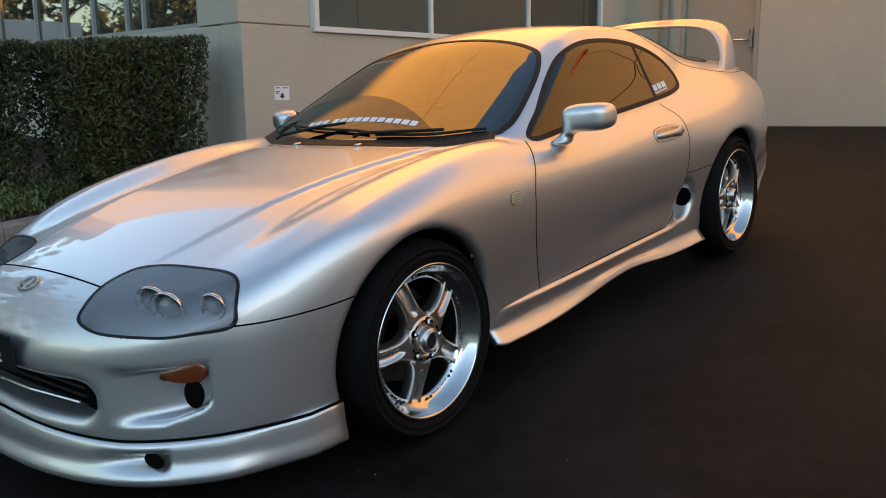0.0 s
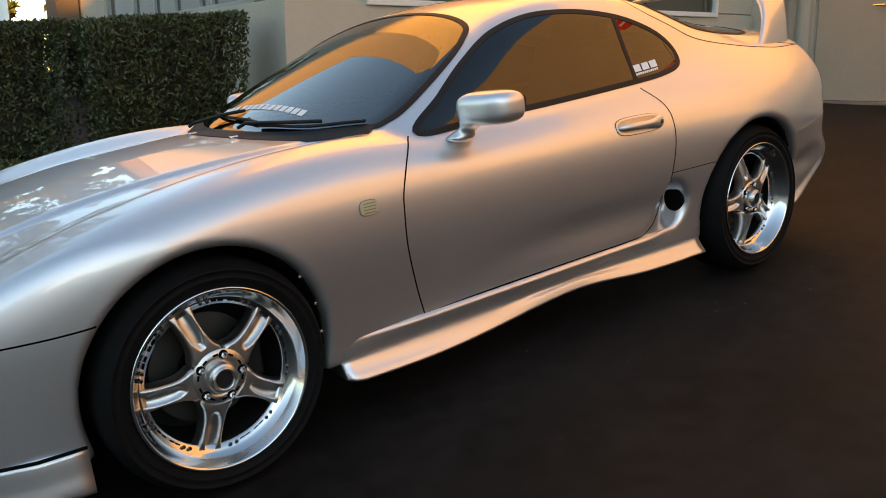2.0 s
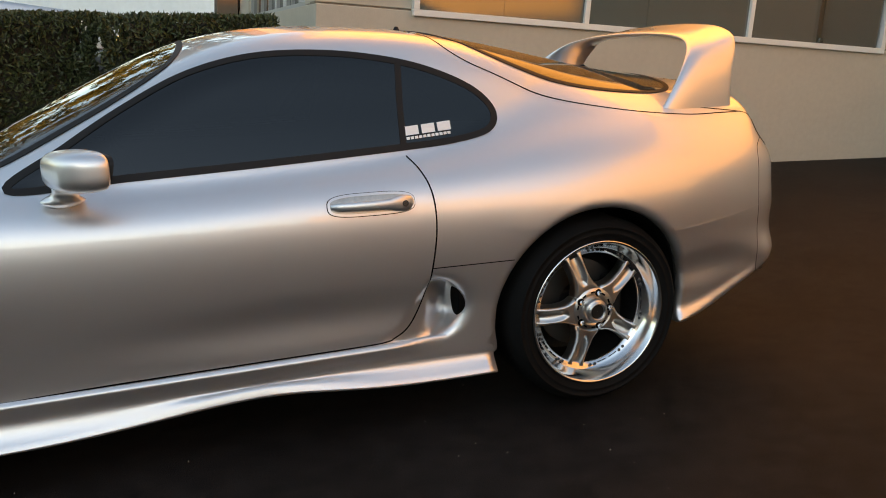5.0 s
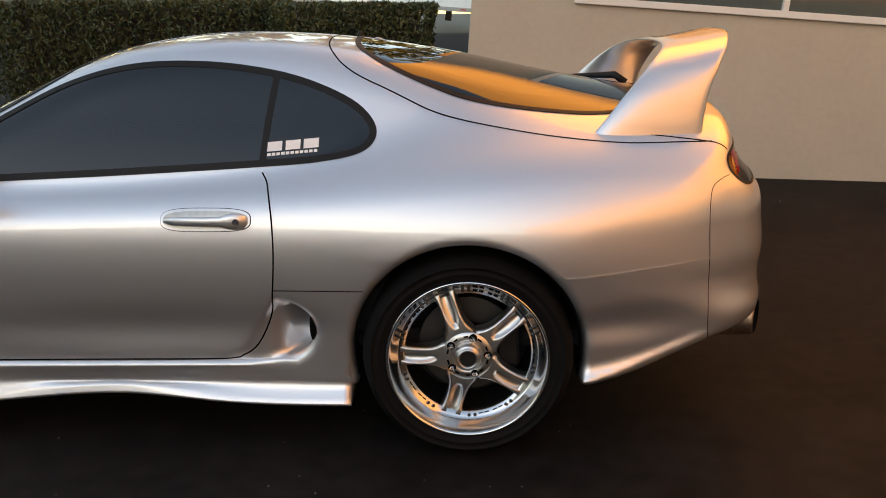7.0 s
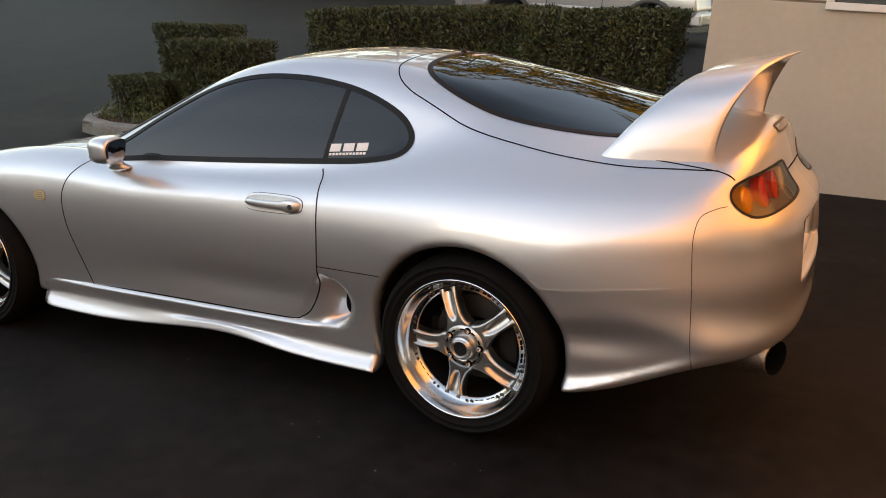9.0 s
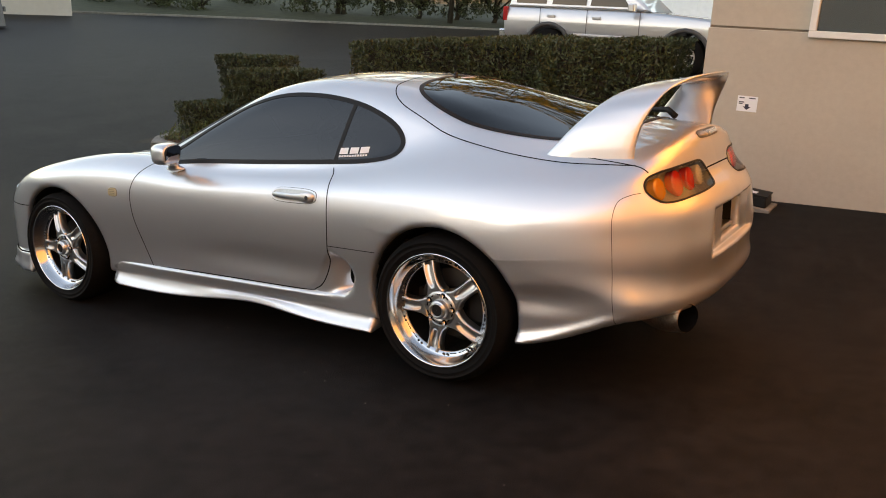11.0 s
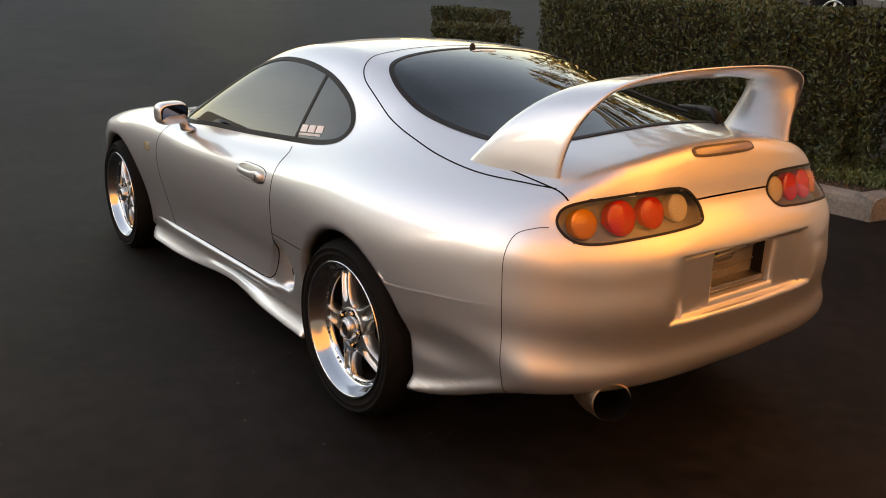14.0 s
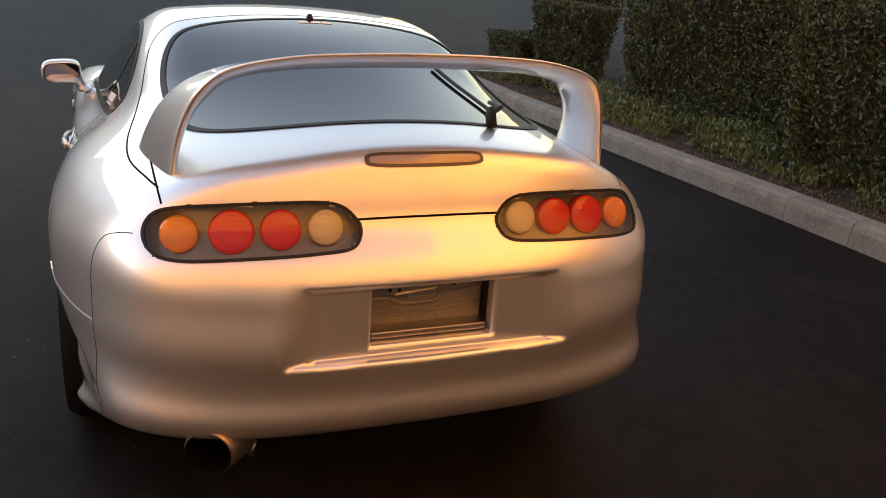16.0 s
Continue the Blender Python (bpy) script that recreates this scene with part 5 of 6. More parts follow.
wiper((((0.50, -0.10), 0.02), ((0.53, -0.12), 0.028), ((0.585, -0.35), 0.024), ((0.63, -0.47), 0.02)), ((0.55, -0.18), (0.60, -0.42), (0.70, -0.62)), "wiper_arm")
wiper((((0.53, 0.42), 0.02), ((0.55, 0.40), 0.028), ((0.585, 0.20), 0.024), ((0.61, 0.05), 0.02)), ((0.66, 0.44), (0.59, 0.18), (0.565, -0.12)), "wiper_arm")
wiper((((3.195, 0.275), 0.012), ((3.15, 0.285), 0.04), ((3.03, 0.37), 0.035), ((2.93, 0.385), 0.02)), ((3.00, 0.36), (2.85, 0.35), (2.62, 0.315)), "rear_wiper_arm", [0.016, 0.015, 0.010, 0.007])
for sgn in (1, -1):
    p, nn = drop("top", 0.44, 0.18)
    part("washer_nozzle", box(0.425, 0.455, sgn * 0.18 - 0.01, sgn * 0.18 + 0.01, p.z - 0.002, p.z + 0.012, 0.004), CHROME, CAR)
p, nn = drop("top", 2.145, 0.0)
part("aerial_stub", lathe([(0.013, 0.0), (0.012, 0.008), (0.007, 0.018), (0.0005, 0.02)], 14, "z"), TRIM, CAR).location = p

# side repeaters, handles, mirrors
AMBER = mat("amber_lens", (0.90, 0.30, 0.03), 0.12, coat=1.0)
# darker copy of the repeater lens: shade at its ribs and rim, in colour
RIBLENS = mat("shaded_lens_rib", (0.26, 0.22, 0.14), 0.2, coat=1.0)
CLEARAMB = mat("clear_repeater_lens", (0.60, 0.51, 0.32), 0.12, coat=1.0)
INDICATOR = mat("dark_orange_lens", (0.17, 0.036, 0.010), 0.15, coat=1.0)
REDLENS = mat("red_lens", (0.80, 0.03, 0.02), 0.10, coat=1.0)
CLEARLENS = mat("clear_fluted_lens", (0.78, 0.66, 0.42), 0.14, coat=1.0)
SMOKE = mat("smoked_lamp_housing", (0.20, 0.18, 0.14), 0.35, 0.3, coat=0.4)
HEADCOVER = tinted_glass("hazy_headlamp_cover", (0.84, 0.85, 0.86), 0.9, 1.4, 0.13)
COVER = tinted_glass("lamp_cover_glass", (0.88, 0.88, 0.88), 0.9, 1.3)
HOUSING = mat("grey_headlamp_housing", (0.42, 0.43, 0.44), 0.30, 0.5)
# far dimmer than mirror glass: a dark bluish reflection is put into the colour
MIRROR = mat("darkened_mirror_glass", (0.15, 0.17, 0.21), 0.01, 1.0)


def oval(cx, cz, a, b, n=24, e=0.6):
    return [(cx + a * math.copysign(abs(math.cos(t)) ** e, math.cos(t)), cz + b * math.copysign(abs(math.sin(t)) ** e, math.sin(t))) for t in [2 * math.pi * k / n for k in range(n)]]


def stack(sections):
    """A closed skin through rings of equal count, ends filled."""
    bm = bmesh.new()
    rings = [[bm.verts.new(p) for p in s] for s in sections]
    n = len(rings[0])
    for a, b in zip(rings, rings[1:]):
        for k in range(n):
            bm.faces.new((a[k], a[(k + 1) % n], b[(k + 1) % n], b[k]))
    bm.faces.new(rings[0][::-1])
    bm.faces.new(rings[-1])
    bmesh.ops.recalc_face_normals(bm, faces=bm.faces)
    return bm


for sgn in (1, -1):
    mk = patch("side_marker", "side", oval(0.512, 0.684, 0.030, 0.021), CLEARAMB, CAR, 0.008, 3, 0.010, "clear amber-tinted side marker lamp", sgn)
    ribbon("lamp_rim", [drop("side", *q) for q in oval(0.512, 0.684, 0.0315, 0.0225)], 0.0026, RIBLENS, mk, True, 0.0030, sgn, 0.003)
    for k in range(4):
        z0 = 0.670 + 0.009 * k
        ribbon("lens_rib", [drop("side", x0, z0) for x0 in (0.490, 0.512, 0.534)], 0.0026, RIBLENS, mk, False, 0.0095, sgn)
    # flat patch on the skin; the recess's shade is its duller grey
    patch("handle_recess", "side", oval(1.775, 0.757, 0.130, 0.028, 40, 0.6), STEEL, CAR, 0.0012, 3, 0.003, "door handle recess in a duller grey for its shade", sgn)
    ribbon("handle_gap", [drop("side", *q) for q in oval(1.775, 0.757, 0.1345, 0.0325, 40, 0.6)], 0.003, GAP, CAR, True, 0.0012, sgn, 0.003)
    ribbon("handle_bezel", [drop("side", *q) for q in oval(1.775, 0.757, 0.130, 0.028, 40, 0.6)], 0.007, PAINT, CAR, True, 0.005, sgn, 0.008, "silver door handle surround")
    secs = []
    for x0, w, out in ((1.650, 0.008, 0.004), (1.675, 0.013, 0.014), (1.72, 0.014, 0.021), (1.78, 0.0145, 0.024), (1.825, 0.016, 0.024), (1.845, 0.022, 0.023), (1.870, 0.0255, 0.020), (1.892, 0.021, 0.013), (1.903, 0.010, 0.005)):
        p, nn = drop("side", x0, 0.757)
        secs.append([(p.x, sgn * (p.y + out + 0.008 * math.cos(t)), p.z + w * math.sin(t)) for t in [2 * math.pi * k / 12 for k in range(12)]])
    hd = part("door_handle", stack(secs), PAINT, CAR, "silver pull handle with a key lock", smooth=True)
    p, nn = drop("side", 1.872, 0.757)
    ring = [(p.x + 0.010 * math.cos(t), sgn * (p.y + 0.0290), p.z + 0.010 * math.sin(t)) for t in [2 * math.pi * k / 14 for k in range(14)]]
    part("key_lock", stack([ring, [(a, b - sgn * 0.004, c) for a, b, c in ring]]), CHROME, hd)


def mirror_field(x, y, z):
    """Boxy rounded head, flat at the back, on a short bent neck with an oval foot."""
    lean = (x - 0.985 - 0.42 * (y - 0.89)) * 0.93
    head = ((np.abs(lean / np.where(lean > 0, 0.070, 0.070)) ** 2.6 + np.abs((y - 0.900) / 0.084) ** 3.2 + np.abs((z - 0.916) / 0.054) ** 3.4) ** (1 / 3.0) - 1) * 0.054
    head = smax(head, lean - 0.050, 0.016)
    a, d = np.array((0.968, 0.852, 0.893)), np.array((-0.030, -0.044, -0.062))
    t = np.clip(((x - a[0]) * d[0] + (y - a[1]) * d[1] + (z - a[2]) * d[2]) / (d @ d), 0, 1)
    neck = np.sqrt(((x - a[0] - t * d[0]) * 0.60) ** 2 + (y - a[1] - t * d[1]) ** 2 + (z - a[2] - t * d[2]) ** 2) - 0.023 + 0.003 * t
    foot = ellipsoid(x, y, z, (0.940, 0.800, 0.827), (0.056, 0.034, 0.013))
    return smin(smin(head, neck, 0.022), foot, 0.018)


def make_mirror(sgn):
    V, Q, N = skin(0.006, mirror_field, (0.85, 0.72, 0.78), (1.12, 1.01, 0.99))
    flip = np.array([1, sgn, 1])
    head = raw("wing_mirror", V * flip, Q[:, ::sgn], PAINT, CAR, "silver wing mirror on a short bent stalk", normals=N * flip)
    ring = lambda e, k: [(1.0375 + 0.42 * (0.897 + 0.072 * k * c - 0.89) + 0.22 * 0.040 * k * s + e, sgn * (0.897 + 0.072 * k * c), 0.916 + 0.040 * k * s) for c, s in
                         [(math.copysign(abs(math.cos(t)) ** 0.6, math.cos(t)), math.copysign(abs(math.sin(t)) ** 0.6, math.sin(t))) for t in [2 * math.pi * k_ / 28 for k_ in range(28)]]]
    part("mirror_bezel", stack([ring(-0.010, 1.05), ring(0.001, 1.05)]), TRIM, head)
    part("mirror_glass", stack([ring(0.0015, 0.97), ring(0.003, 0.97)]), MIRROR, head, "mirror glass")


for sgn in (1, -1):
    make_mirror(sgn)

# headlamps
for sgn in (1, -1):
    lamp = patch("headlamp_housing", LAMP_VIEW, HEADLAMP, HOUSING, CAR, -0.040, 6, -0.038, "grey headlamp with twin projectors under a clear cover", sgn, grow=0.97)
    patch("lamp_cover", LAMP_VIEW, HEADLAMP, HEADCOVER, lamp, 0.001, 8, 0.002, "clear lamp cover", sgn)
    edge = [shoot(Vector(q), LAMP_VIEW) for q in HEADLAMP]
    ribbon("lamp_seal", edge, 0.008, TRIM, lamp, True, 0.0022, sgn, 0.004, "black lamp seal")
    for cx, cy, cz, r in ((-0.700, 0.498, 0.596, 0.050), (-0.703, 0.572, 0.590, 0.050), (-0.628, 0.672, 0.590, 0.038)):
        bowl = lathe([(r, 0.0), (r * 1.06, -0.010), (r * 0.98, -0.014), (r * 0.85, 0.004), (r * 0.45, 0.030), (0.0005, 0.035)], 32, "x")
        ob = part("reflector", bowl, CHROME, lamp, "chrome reflector ring", smooth=True)
        ob.matrix_basis = pose(cx, sgn * cy, cz, 0, -12, -sgn * 22)
        ball = lathe([(r * 0.62, 0.012), (r * 0.60, -0.004), (r * 0.42, -0.018), (0.0005, -0.024)], 24, "x")
        ob = part("projector_lens", ball, mat("projector_glass", (0.25, 0.27, 0.28), 0.03, 0.0, coat=1.0), lamp, smooth=True)
        ob.matrix_basis = pose(cx, sgn * cy, cz, 0, -12, -sgn * 22)

# tail lamps: smoked housing, four round lenses, clear cover
for sgn in (1, -1):
    lamp = patch("tail_lamp", "back", TAILLAMP, SMOKE, CAR, -0.036, 6, -0.034, "tail lamp with amber, red and clear round lenses", sgn)
    patch("lamp_cover", "back", TAILLAMP, COVER, lamp, 0.001, 6, 0.002, "clear lamp cover", sgn)
    ribbon("lamp_seal", [drop("back", *q) for q in TAILLAMP], 0.008, TRIM, lamp, True, 0.0022, sgn, 0.004, "black lamp seal")
    for y0, z0, r, m, nm in ((0.592, 0.870, 0.042, AMBER, "amber_lens"), (0.476, 0.879, 0.050, REDLENS, "red_lens"), (0.364, 0.884, 0.046, REDLENS, "red_lens"), (0.258, 0.887, 0.041, CLEARLENS, "clear_lens")):
        p, nn = drop("back", y0, z0, -0.009)
        d = (Vector((1, 0, 0)) * 0.5 + nn * 0.5).normalized()
        ob = part(nm, lathe([(r * 1.03, -0.035), (r * 1.05, -0.008), (r * 1.02, -0.004), (r * 0.90, -0.002), (r * 0.50, 0.001), (0.0005, 0.002)], 36, "x"), m, lamp, smooth=True)
        ob.matrix_basis = Matrix.Translation((p.x, sgn * p.y, p.z)) @ Vector((d.x, sgn * d.y, d.z)).to_track_quat("X", "Z").to_matrix().to_4x4()
        for k in range(-3, 4):
            zz = k * r * 0.26
            hw_ = math.sqrt(max(0, (r * 0.90) ** 2 - zz * zz))
            rib = part("flute", box(-0.004, 0.0018, -hw_, hw_, zz - 0.0010, zz + 0.0010), m, ob)

# black disc as the inlet in each side scoop's rear wall, its shade in the colour
for sgn in (1, -1):
    hit = SKIN.ray_cast(Vector((2.02, 0.785, 0.41)), Vector((1, 0, 0)))[0]
    part("scoop_inlet", lathe([(0.0005, -0.003), (0.9, -0.003), (1.0, 0.0), (1.0, 0.02)], 28, "x"), GAP, CAR, "dark air inlet in the side scoop").matrix_basis = pose(hit.x - 0.010, sgn * 0.780, 0.410, 0, 0, sgn * 4) @ Matrix.Diagonal((1, 0.046, 0.058, 1))

# third brake lamp
brake = patch("brake_lamp", "back", oval(0.0, 1.031, 0.156, 0.016, 40, 0.5), mat("brake_lamp_frame", (0.07, 0.06, 0.05), 0.4, 0.3), CAR, 0.003, 3, 0.006, "slim high-mounted brake lamp")
patch("brake_lens", "back", oval(0.0, 1.031, 0.145, 0.009, 40, 0.5), mat("brake_lamp_lens", (0.32, 0.23, 0.17), 0.2, coat=1.0), brake, 0.005, 3, 0.004)

# number plate pocket: bracket and tow panel
POCKET = mat("pocket_panel", (0.24, 0.22, 0.20), 0.5, 0.3, vary=0.2, noise_scale=20)
pocket = part("plate_pocket", box(3.455, 3.465, -0.158, 0.158, 0.602, 0.740, 0.002), POCKET, CAR, "open number plate pocket with a bent bracket")
bm = stack([[(3.472 + 0.016 * math.cos(math.pi * (y + 0.02) / 0.24), y, z) for z in (0.706 + 0.02 * y, 0.731 + 0.02 * y)] + [(3.468 + 0.016 * math.cos(math.pi * (y + 0.02) / 0.24), y, z) for z in (0.731 + 0.02 * y, 0.706 + 0.02 * y)] for y in [-0.115 + 0.23 * k / 16 for k in range(17)]])
bracket = part("bracket", bm, STEEL, pocket, "bent metal bracket with bolt holes")
for y in (-0.098, -0.075, 0.075, 0.098):
    part("bolt_hole", lathe([(0.0005, 0.002), (0.004, 0.002), (0.0045, 0.0)], 10, "x"), GAP, bracket).location = (3.472 + 0.016 * math.cos(math.pi * (y + 0.02) / 0.24), y, 0.7185 + 0.02 * y)
part("bracket_brace", tube([(3.486, -0.085, 0.706), (3.490, -0.03, 0.713), (3.491, 0.02, 0.720)], 0.003, 6), STEEL, bracket)
part("bracket_tab", box(3.466, 3.474, -0.050, 0.03, 0.690, 0.706, 0.003), STEEL, pocket)
part("pressing", tube(opened([(3.466, -0.158, 0.688), (3.466, -0.10, 0.690), (3.468, -0.075, 0.678), (3.468, -0.03, 0.674), (3.468, 0.03, 0.678), (3.466, 0.055, 0.700), (3.466, 0.158, 0.712)], 5), 0.006, 6), POCKET, pocket, smooth=True)
part("pressing", tube(opened([(3.466, -0.158, 0.654), (3.466, -0.11, 0.656), (3.467, -0.085, 0.646), (3.467, 0.0, 0.648), (3.466, 0.158, 0.664)], 5), 0.004, 6), POCKET, pocket, smooth=True)
part("lower_fold", box(3.464, 3.515, -0.155, 0.155, 0.603, 0.622, 0.004), STEEL, pocket)

# exhaust
ex = part("exhaust", lathe([(0.046, -0.20), (0.050, -0.17), (0.070, -0.145), (0.0795, -0.07), (0.0770, -0.02), (0.0660, 0.035), (0.0605, 0.062), (0.0575, 0.068), (0.0565, 0.05), (0.056, 0.04)], 36, "x"), mat("burnt_steel_tip", (0.46, 0.35, 0.27), 0.45, 1.0, vary=0.3, noise_scale=14), CAR, "large round burnt-steel exhaust tip", smooth=True)
ex.matrix_basis = pose(3.459, -0.519, 0.349, 0, 0, -27)
# black lining out to the mouth; the bore's shade is painted
part("exhaust_bore", lathe([(0.0580, 0.0684), (0.0565, 0.066), (0.0545, 0.05), (0.050, -0.06), (0.0005, -0.07)], 24, "x"), GAP, ex)
part("muffler", lathe([(0.001, -0.46), (0.075, -0.45), (0.08, -0.42), (0.08, -0.26), (0.07, -0.22), (0.045, -0.19)], 24, "x"), STEEL, ex, smooth=True)
part("hanger", tube([(-0.10, 0.0, -0.045), (-0.07, 0.05, -0.065), (-0.03, 0.075, -0.05), (-0.04, 0.08, -0.015)], 0.008, 6), STEEL, ex, smooth=True)


# side skirts, front lip
SK_LOW = curve((0.38, 0.156), (0.7, 0.145), (0.92, 0.150), (1.2, 0.171), (1.42, 0.184), (1.56, 0.179), (1.75, 0.164), (1.95, 0.155), (2.2, 0.158))
for sgn in (1, -1):
    secs = []
    for i in range(61):
        x = 0.395 + (2.185 - 0.395) * i / 60
        lo = float(SK_LOW(x))
        fl = max(smooth01((1.30 - x) / 0.7), smooth01((x - 1.42) / 0.40))
        t = min(1.0, (x - 0.395) / 0.35) * (0.12 + 0.88 * smooth01((1.97 - x) / 0.14))
        yb, top = float(WIDE(x) + TUMBLE(0.29)) - 0.004, 0.288 + 0.014 * (x - 0.4) / 1.8
        prof = ((-0.09, top + 0.004), (0.0, top + 0.002), (0.018 * t, top - 0.006), (0.021 * t, top - 0.016), (0.002, top - 0.040), (-0.006, 0.225), (-0.004, 0.212), (0.000 + 0.005 * fl, lo + 0.040), (0.004 + 0.013 * fl, lo + 0.024), (0.009 + 0.019 * fl, lo + 0.010), (0.010 + 0.019 * fl, lo + 0.004), (0.007 + 0.017 * fl, lo), (-0.09, lo + 0.01))
        rd = 1 - 0.6 * (1 - smooth01((x - 0.385) / 0.06))
        secs.append([(x, sgn * (yb + (a * rd if a > 0 else a)), b + (0.02 * (1 - rd) if b < 0.2 else 0)) for a, b in prof])
    part("side_skirt", stack(secs), PAINT, CAR, "silver side skirt with a flared wavy lower edge", smooth=True)


def make_lip():
    """Front lip: follows the nose in plan, thick and undercut, with a slot at each corner."""
    plan = [(y, float(NOSE_Z(0.24) + NOSE_Y(abs(y)))) for y in [-0.80 + 1.6 * i / 64 for i in range(65)]]
    plan = [(-0.835, -0.355)] + [(-0.825, -0.47)] + [q for q in plan if q[1] < -0.50] + [(0.825, -0.47), (0.835, -0.355)]
    fine = []
    for p, q in zip(plan, plan[1:]):
        fine += [(p[0] + (q[0] - p[0]) * k / 3, p[1] + (q[1] - p[1]) * k / 3) for k in range(3)]
    plan = fine + [plan[-1]]
    secs = []
    for i, (y, x) in enumerate(plan):
        a, b = plan[max(0, i - 2)], plan[min(len(plan) - 1, i + 2)]
        t = Vector((b[1] - a[1], b[0] - a[0], 0)).normalized()
        out = Vector((-t.y, t.x, 0))
        base = Vector((x, y, 0))
        mid = 1 - min(1.0, abs(y) / 0.5)
        slim = 1 - 0.75 * smooth01((abs(y) - 0.70) / 0.10)
        # scoop that deepens outwards and ends in a steep wall
        dig = 0.040 * smooth01((abs(y) - 0.40) / 0.19) * smooth01((0.610 - abs(y)) / 0.012)
        prof = ((-0.06, 0.245 + 0.03 * mid), (0.004, 0.243 + 0.03 * mid), (0.012, 0.232 + 0.03 * mid), (0.014, 0.217), (0.0148, 0.208), (0.0155, 0.195), (0.017, 0.183), (0.021, 0.174), (0.027, 0.163), (0.034, 0.150), (0.036, 0.135), (0.026, 0.124), (-0.06, 0.128))
        secs.append([tuple(base + out * ((o if o < 0 else o * slim) - (dig * smooth01((0.216 - z_) / 0.01) * smooth01((z_ - 0.158) / 0.03))) + Vector((0, 0, z_))) for o, z_ in prof])
    lip = part("front_lip", stack(secs), PAINT, CAR, "silver front bumper lip", smooth=True)
    part("lip_seam", tube([(x, y, 0.2465 + 0.03 * (1 - min(1.0, abs(y) / 0.5))) for y, x in plan], 0.0045, 6), GAP, lip, "dark seam between bumper and lip", smooth=True)


make_lip()

# front bumper fittings
for sgn in (1, -1):
    secs = []
    for x, y, h in ((-0.778, 0.622, 0.016), (-0.760, 0.645, 0.027), (-0.735, 0.670, 0.033), (-0.712, 0.688, 0.033), (-0.702, 0.695, 0.020)):
        secs.append([(x + 0.010 * math.cos(t), sgn * (y + 0.004 * math.cos(t)), 0.430 + h * math.sin(t) * 0.8) for t in [2 * math.pi * k / 12 for k in range(12)]])
    ind = part("indicator_lamp", stack(secs), INDICATOR, CAR, "amber indicator lamp in the bumper duct", smooth=True)
    part("duct_opening", lathe([(0.0005, 0.012), (0.026, 0.010), (0.028, 0.0), (0.0005, -0.004)], 20, "x"), GAP, CAR, "dark brake duct opening").matrix_basis = pose(-0.722, sgn * 0.662, 0.366, 0, 0, sgn * -30) @ Matrix.Diagonal((1, 1.0, 1.45, 1))
    part("lip_slot", lathe([(0.0005, -0.004), (0.03, 0.0), (0.03, 0.01), (0.0005, 0.012)], 16, "x"), GAP, CAR, "dark slot in the lip").matrix_basis = pose(-0.826, sgn * 0.582, 0.194, 0, 0, -sgn * 5) @ Matrix.Diagonal((1, 1.25, 0.68, 1))
part("grille_mesh", box(-0.852, -0.846, -0.39, 0.39, 0.305, 0.405), GAP, CAR, "dark grille mesh")
for k in range(3):
    part("grille_bar", tube([(-0.868, -0.36, 0.325 + 0.025 * k), (-0.878, 0.0, 0.325 + 0.025 * k), (-0.868, 0.36, 0.325 + 0.025 * k)], 0.004, 6), TRIM, CAR)
part("mouth_wire", tube([(-0.90, -0.385, 0.352), (-0.945, -0.20, 0.368), (-0.955, 0.0, 0.372), (-0.945, 0.20, 0.368), (-0.90, 0.385, 0.352)], 0.004, 6), CHROME, CAR)
plate = part("front_plate", box(-0.966, -0.958, -0.165, 0.165, 0.415, 0.525, 0.003), TRIM, CAR, "black show plate with white print bars")
for x0, w, z0, h in ((-0.10, 0.055, 0.475, 0.035), (-0.035, 0.055, 0.475, 0.035), (0.030, 0.055, 0.475, 0.035), (-0.10, 0.185, 0.452, 0.012), (-0.10, 0.185, 0.435, 0.007)):
    part("print_bar", box(-0.9675, -0.9655, -x0 - w, -x0, z0, z0 + h), WHITE, plate)
p, nn = drop("top", -0.816, 0.0)
emb = part("nose_badge", tube([Vector((p.x, 0, p.z)) + nn * 0.004 + Vector((0, 0.040 * math.cos(t), 0)) + nn.cross(Vector((0, 1, 0))) * 0.027 * math.sin(t) for t in [2 * math.pi * k / 28 for k in range(28)]], 0.0045, 6, True), STEEL, CAR, "oval metal nose badge", smooth=True)
part("badge_bar", tube([Vector((p.x, -0.004, p.z)) + nn * 0.004 + nn.cross(Vector((0, 1, 0))) * s for s in (-0.022, 0.022)], 0.005, 6), STEEL, emb)
part("badge_bar", tube([Vector((p.x, y, p.z)) + nn * 0.004 + nn.cross(Vector((0, 1, 0))) * 0.008 for y in (-0.022, 0.022)], 0.005, 6), STEEL, emb)


# vinyl on the glass: shop lettering as plain white blocks
def vinyl(view, u0, v0, du, dv, blocks, name, label, sgn=1, both=False):
    """Blocks (u, v, w, h) in a frame with axes du and dv on the glass."""
    root = None
    for a, b, w, h in blocks:
        q = [(u0 + du[0] * s + dv[0] * t, v0 + du[1] * s + dv[1] * t) for s, t in ((a, b), (a + w / 2, b), (a + w, b), (a + w, b + h), (a + w / 2, b + h), (a, b + h))]
        ob = patch("letter_block" if root else name, view, q, WHITE, root or CAR, 0.0030, 2, 0.001, "" if root else label, sgn)
        root = root or ob


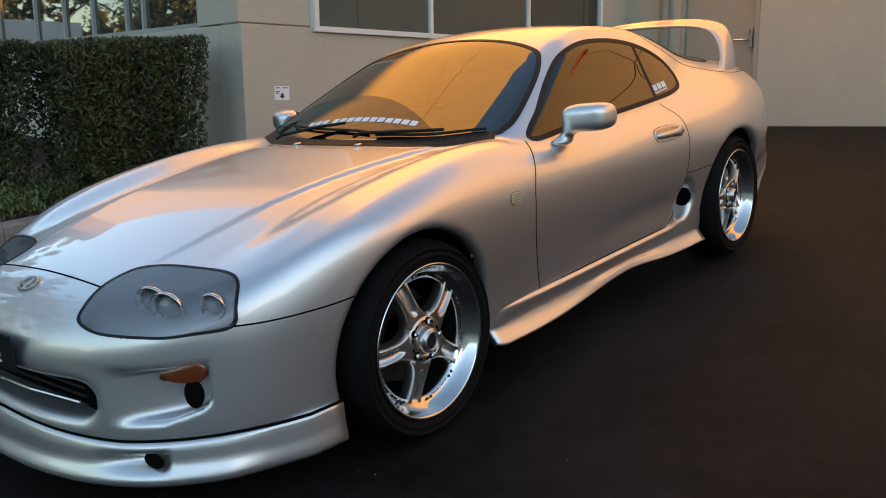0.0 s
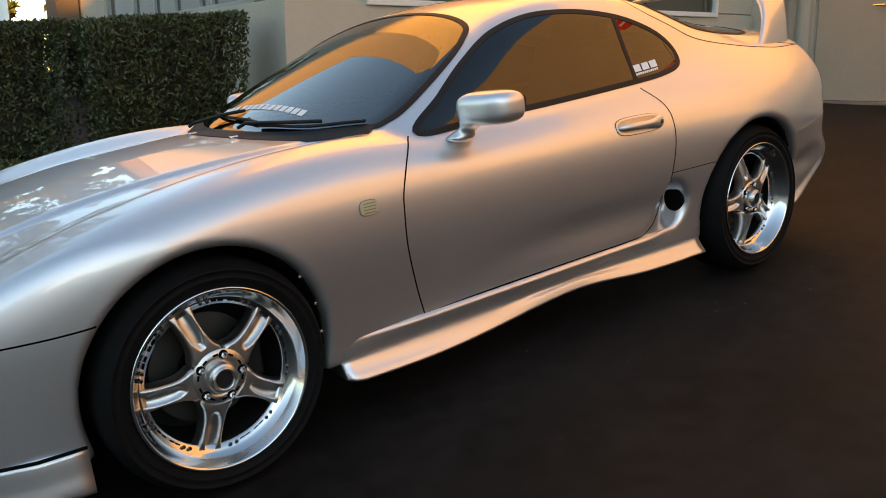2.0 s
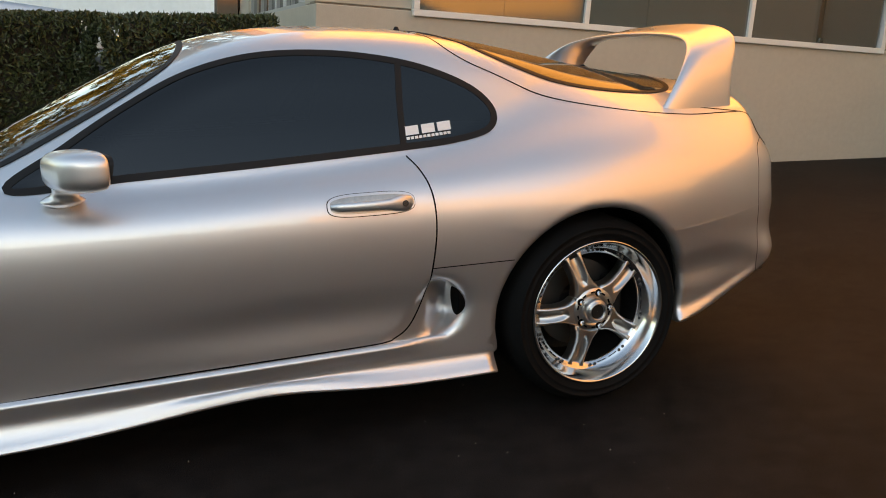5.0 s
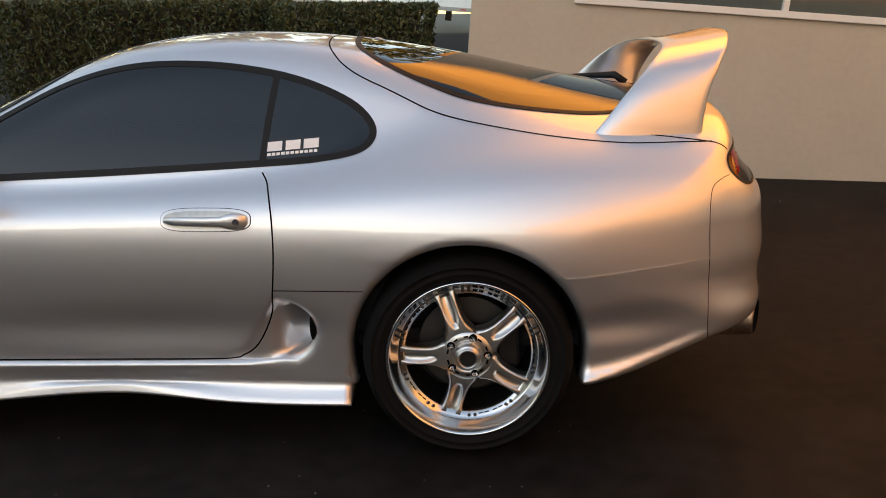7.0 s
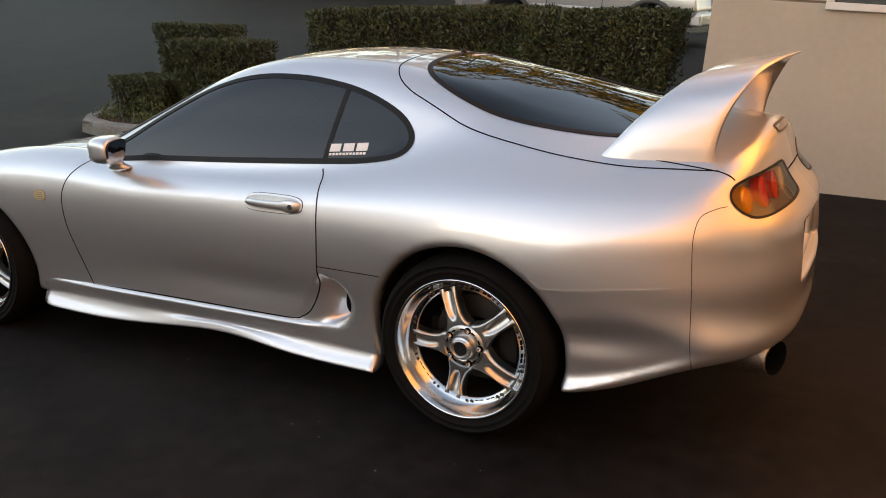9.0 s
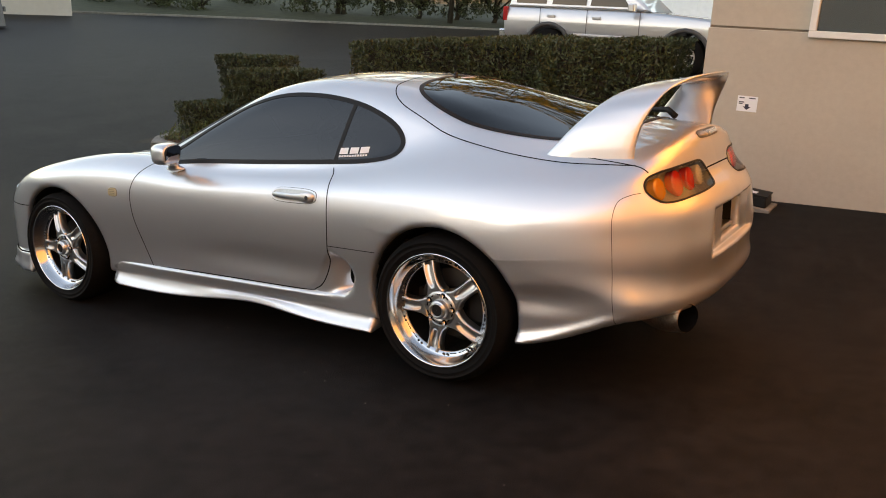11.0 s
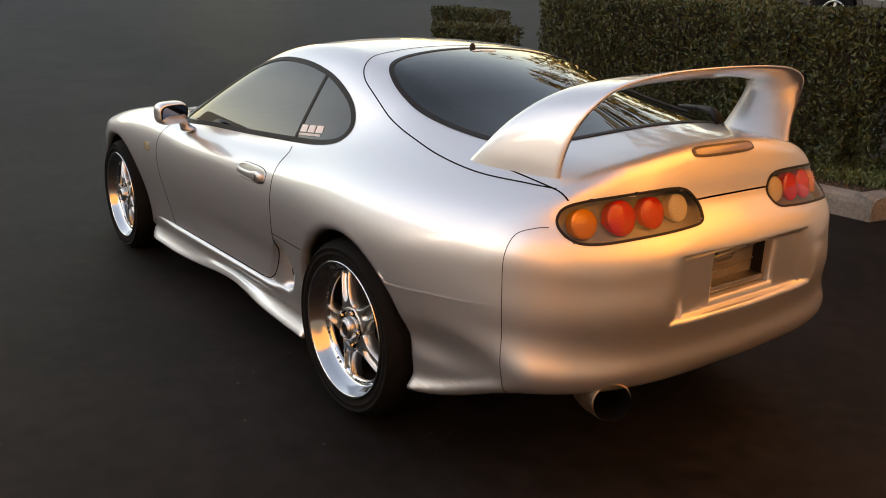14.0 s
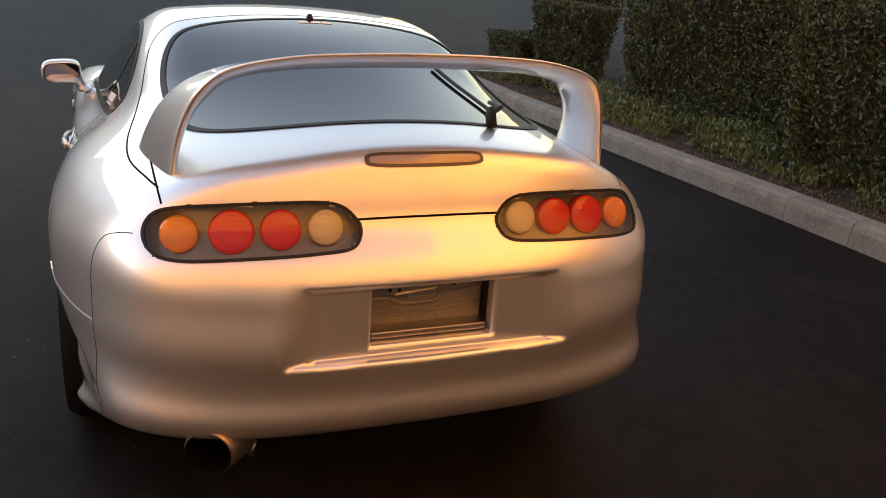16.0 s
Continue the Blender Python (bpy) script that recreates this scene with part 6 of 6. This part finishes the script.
big = [(0.0, 0.013, 0.046, 0.027), (0.057, 0.013, 0.045, 0.027), (0.112, 0.013, 0.046, 0.027)]
small = [(0.002 + 0.0142 * k, 0.0, 0.0105, 0.008) for k in range(11)]
for sgn in (1, -1):
    vinyl("side", 1.935 if sgn < 0 else 2.095, 0.925, (1.0 if sgn < 0 else -1.0, 0.075 if sgn < 0 else -0.075), (0.02, 1.0), big + small, "window_vinyl", "white vinyl lettering blocks on the quarter glass", sgn)
vinyl("top", 0.640, 0.335, (0.0, -1.0), (1.0, 0.12), [(0.0455 * k + (0.02 if k > 2 else 0), 0.004 * math.sin(math.pi * k / 13), 0.035, 0.030) for k in range(14)], "windscreen_vinyl", "white vinyl lettering blocks along the windscreen")
vinyl("top", 2.205, -0.055, (0.0, 1.0), (1.0, 0.0), [(0.0, 0.0, 0.035, 0.02), (0.042, 0.0, 0.035, 0.02), (0.084, 0.0, 0.035, 0.02)], "hatch_vinyl", "white vinyl blocks on the hatch glass")

# divider between door glass and quarter glass
gap("side", ((1.922, 0.898), (1.935, 1.03), (1.955, 1.168)), 0.020, True, "window_divider", TRIM, 0.003, 6, "black divider between door and quarter glass")


# cabin seen through the glass
def make_cabin():
    tub = part("cabin_floor", box(0.55, 3.0, -0.70, 0.70, 0.30, 0.36, 0.01), CABIN, CAR, "dark cabin floor")
    part("dashboard", box(0.62, 0.98, -0.66, 0.66, 0.60, 0.835, 0.05), CABIN, CAR, "dark dashboard", smooth=False)
    part("parcel_shelf", box(2.25, 3.05, -0.50, 0.50, 0.78, 0.84, 0.02), CABIN, CAR)
    for sgn in (1, -1):
        part("door_card", box(0.85, 2.3, sgn * 0.70 - 0.02, sgn * 0.70 + 0.02, 0.36, 0.84, 0.01), CABIN, CAR)
        st = part("seat", box(1.35, 1.88, sgn * 0.36 - 0.25, sgn * 0.36 + 0.25, 0.36, 0.56, 0.06), CABIN, CAR, "dark cloth seat")
        b = box(-0.07, 0.07, -0.25, 0.25, 0.0, 0.58, 0.05)
        part("backrest", b, CABIN, st).matrix_basis = pose(1.85, sgn * 0.36, 0.52, 0, 18, 0)
        part("headrest", box(-0.05, 0.05, -0.13, 0.13, 0.58, 0.72, 0.03), CABIN, st).matrix_basis = pose(1.85, sgn * 0.36, 0.50, 0, 14, 0)
    wh = part("steering_wheel", tube([(0.0, 0.185 * math.cos(t), 0.185 * math.sin(t)) for t in [2 * math.pi * k / 32 for k in range(32)]], 0.016, 8, True), TRIM, CAR, "dark steering wheel", smooth=True)
    wh.matrix_basis = pose(1.10, 0.36, 0.80, 0, -22, 0)
    part("wheel_spoke", box(-0.01, 0.01, -0.18, 0.18, -0.02, 0.02, 0.005), TRIM, wh)
    V = SV - SN * 0.035
    C = SV[SQ].mean(1)
    g = (C[:, 2] > 0.86) & (C[:, 0] > 0.75) & (C[:, 0] < 3.15)
    x, y, z = C.T
    g &= ~(inside(SIDE_GLASS, x, z) & (SN[SQ].mean(1)[:, 1] > 0.3)) & ~inside(WINDSCREEN, x, y) & ~inside(REAR_GLASS, x, y)
    for sgn in (1, -1):
        ids, inv = np.unique(SQ[g], return_inverse=True)
        raw("headlining", V[ids] * np.array([1, sgn, 1]), inv.reshape(-1, 4)[:, ::-sgn], CABIN, CAR)


make_cabin()

# panes let daylight through
for ob in [CAR, *CAR.children_recursive]:
    if ob.type == "MESH" and ob.data.materials and ob.data.materials[0] in (GLASS, WGLASS, COVER, HEADCOVER):
        ob.visible_shadow = False
CAR["label"] = "silver metallic two-door sports coupe with a tall rear wing"
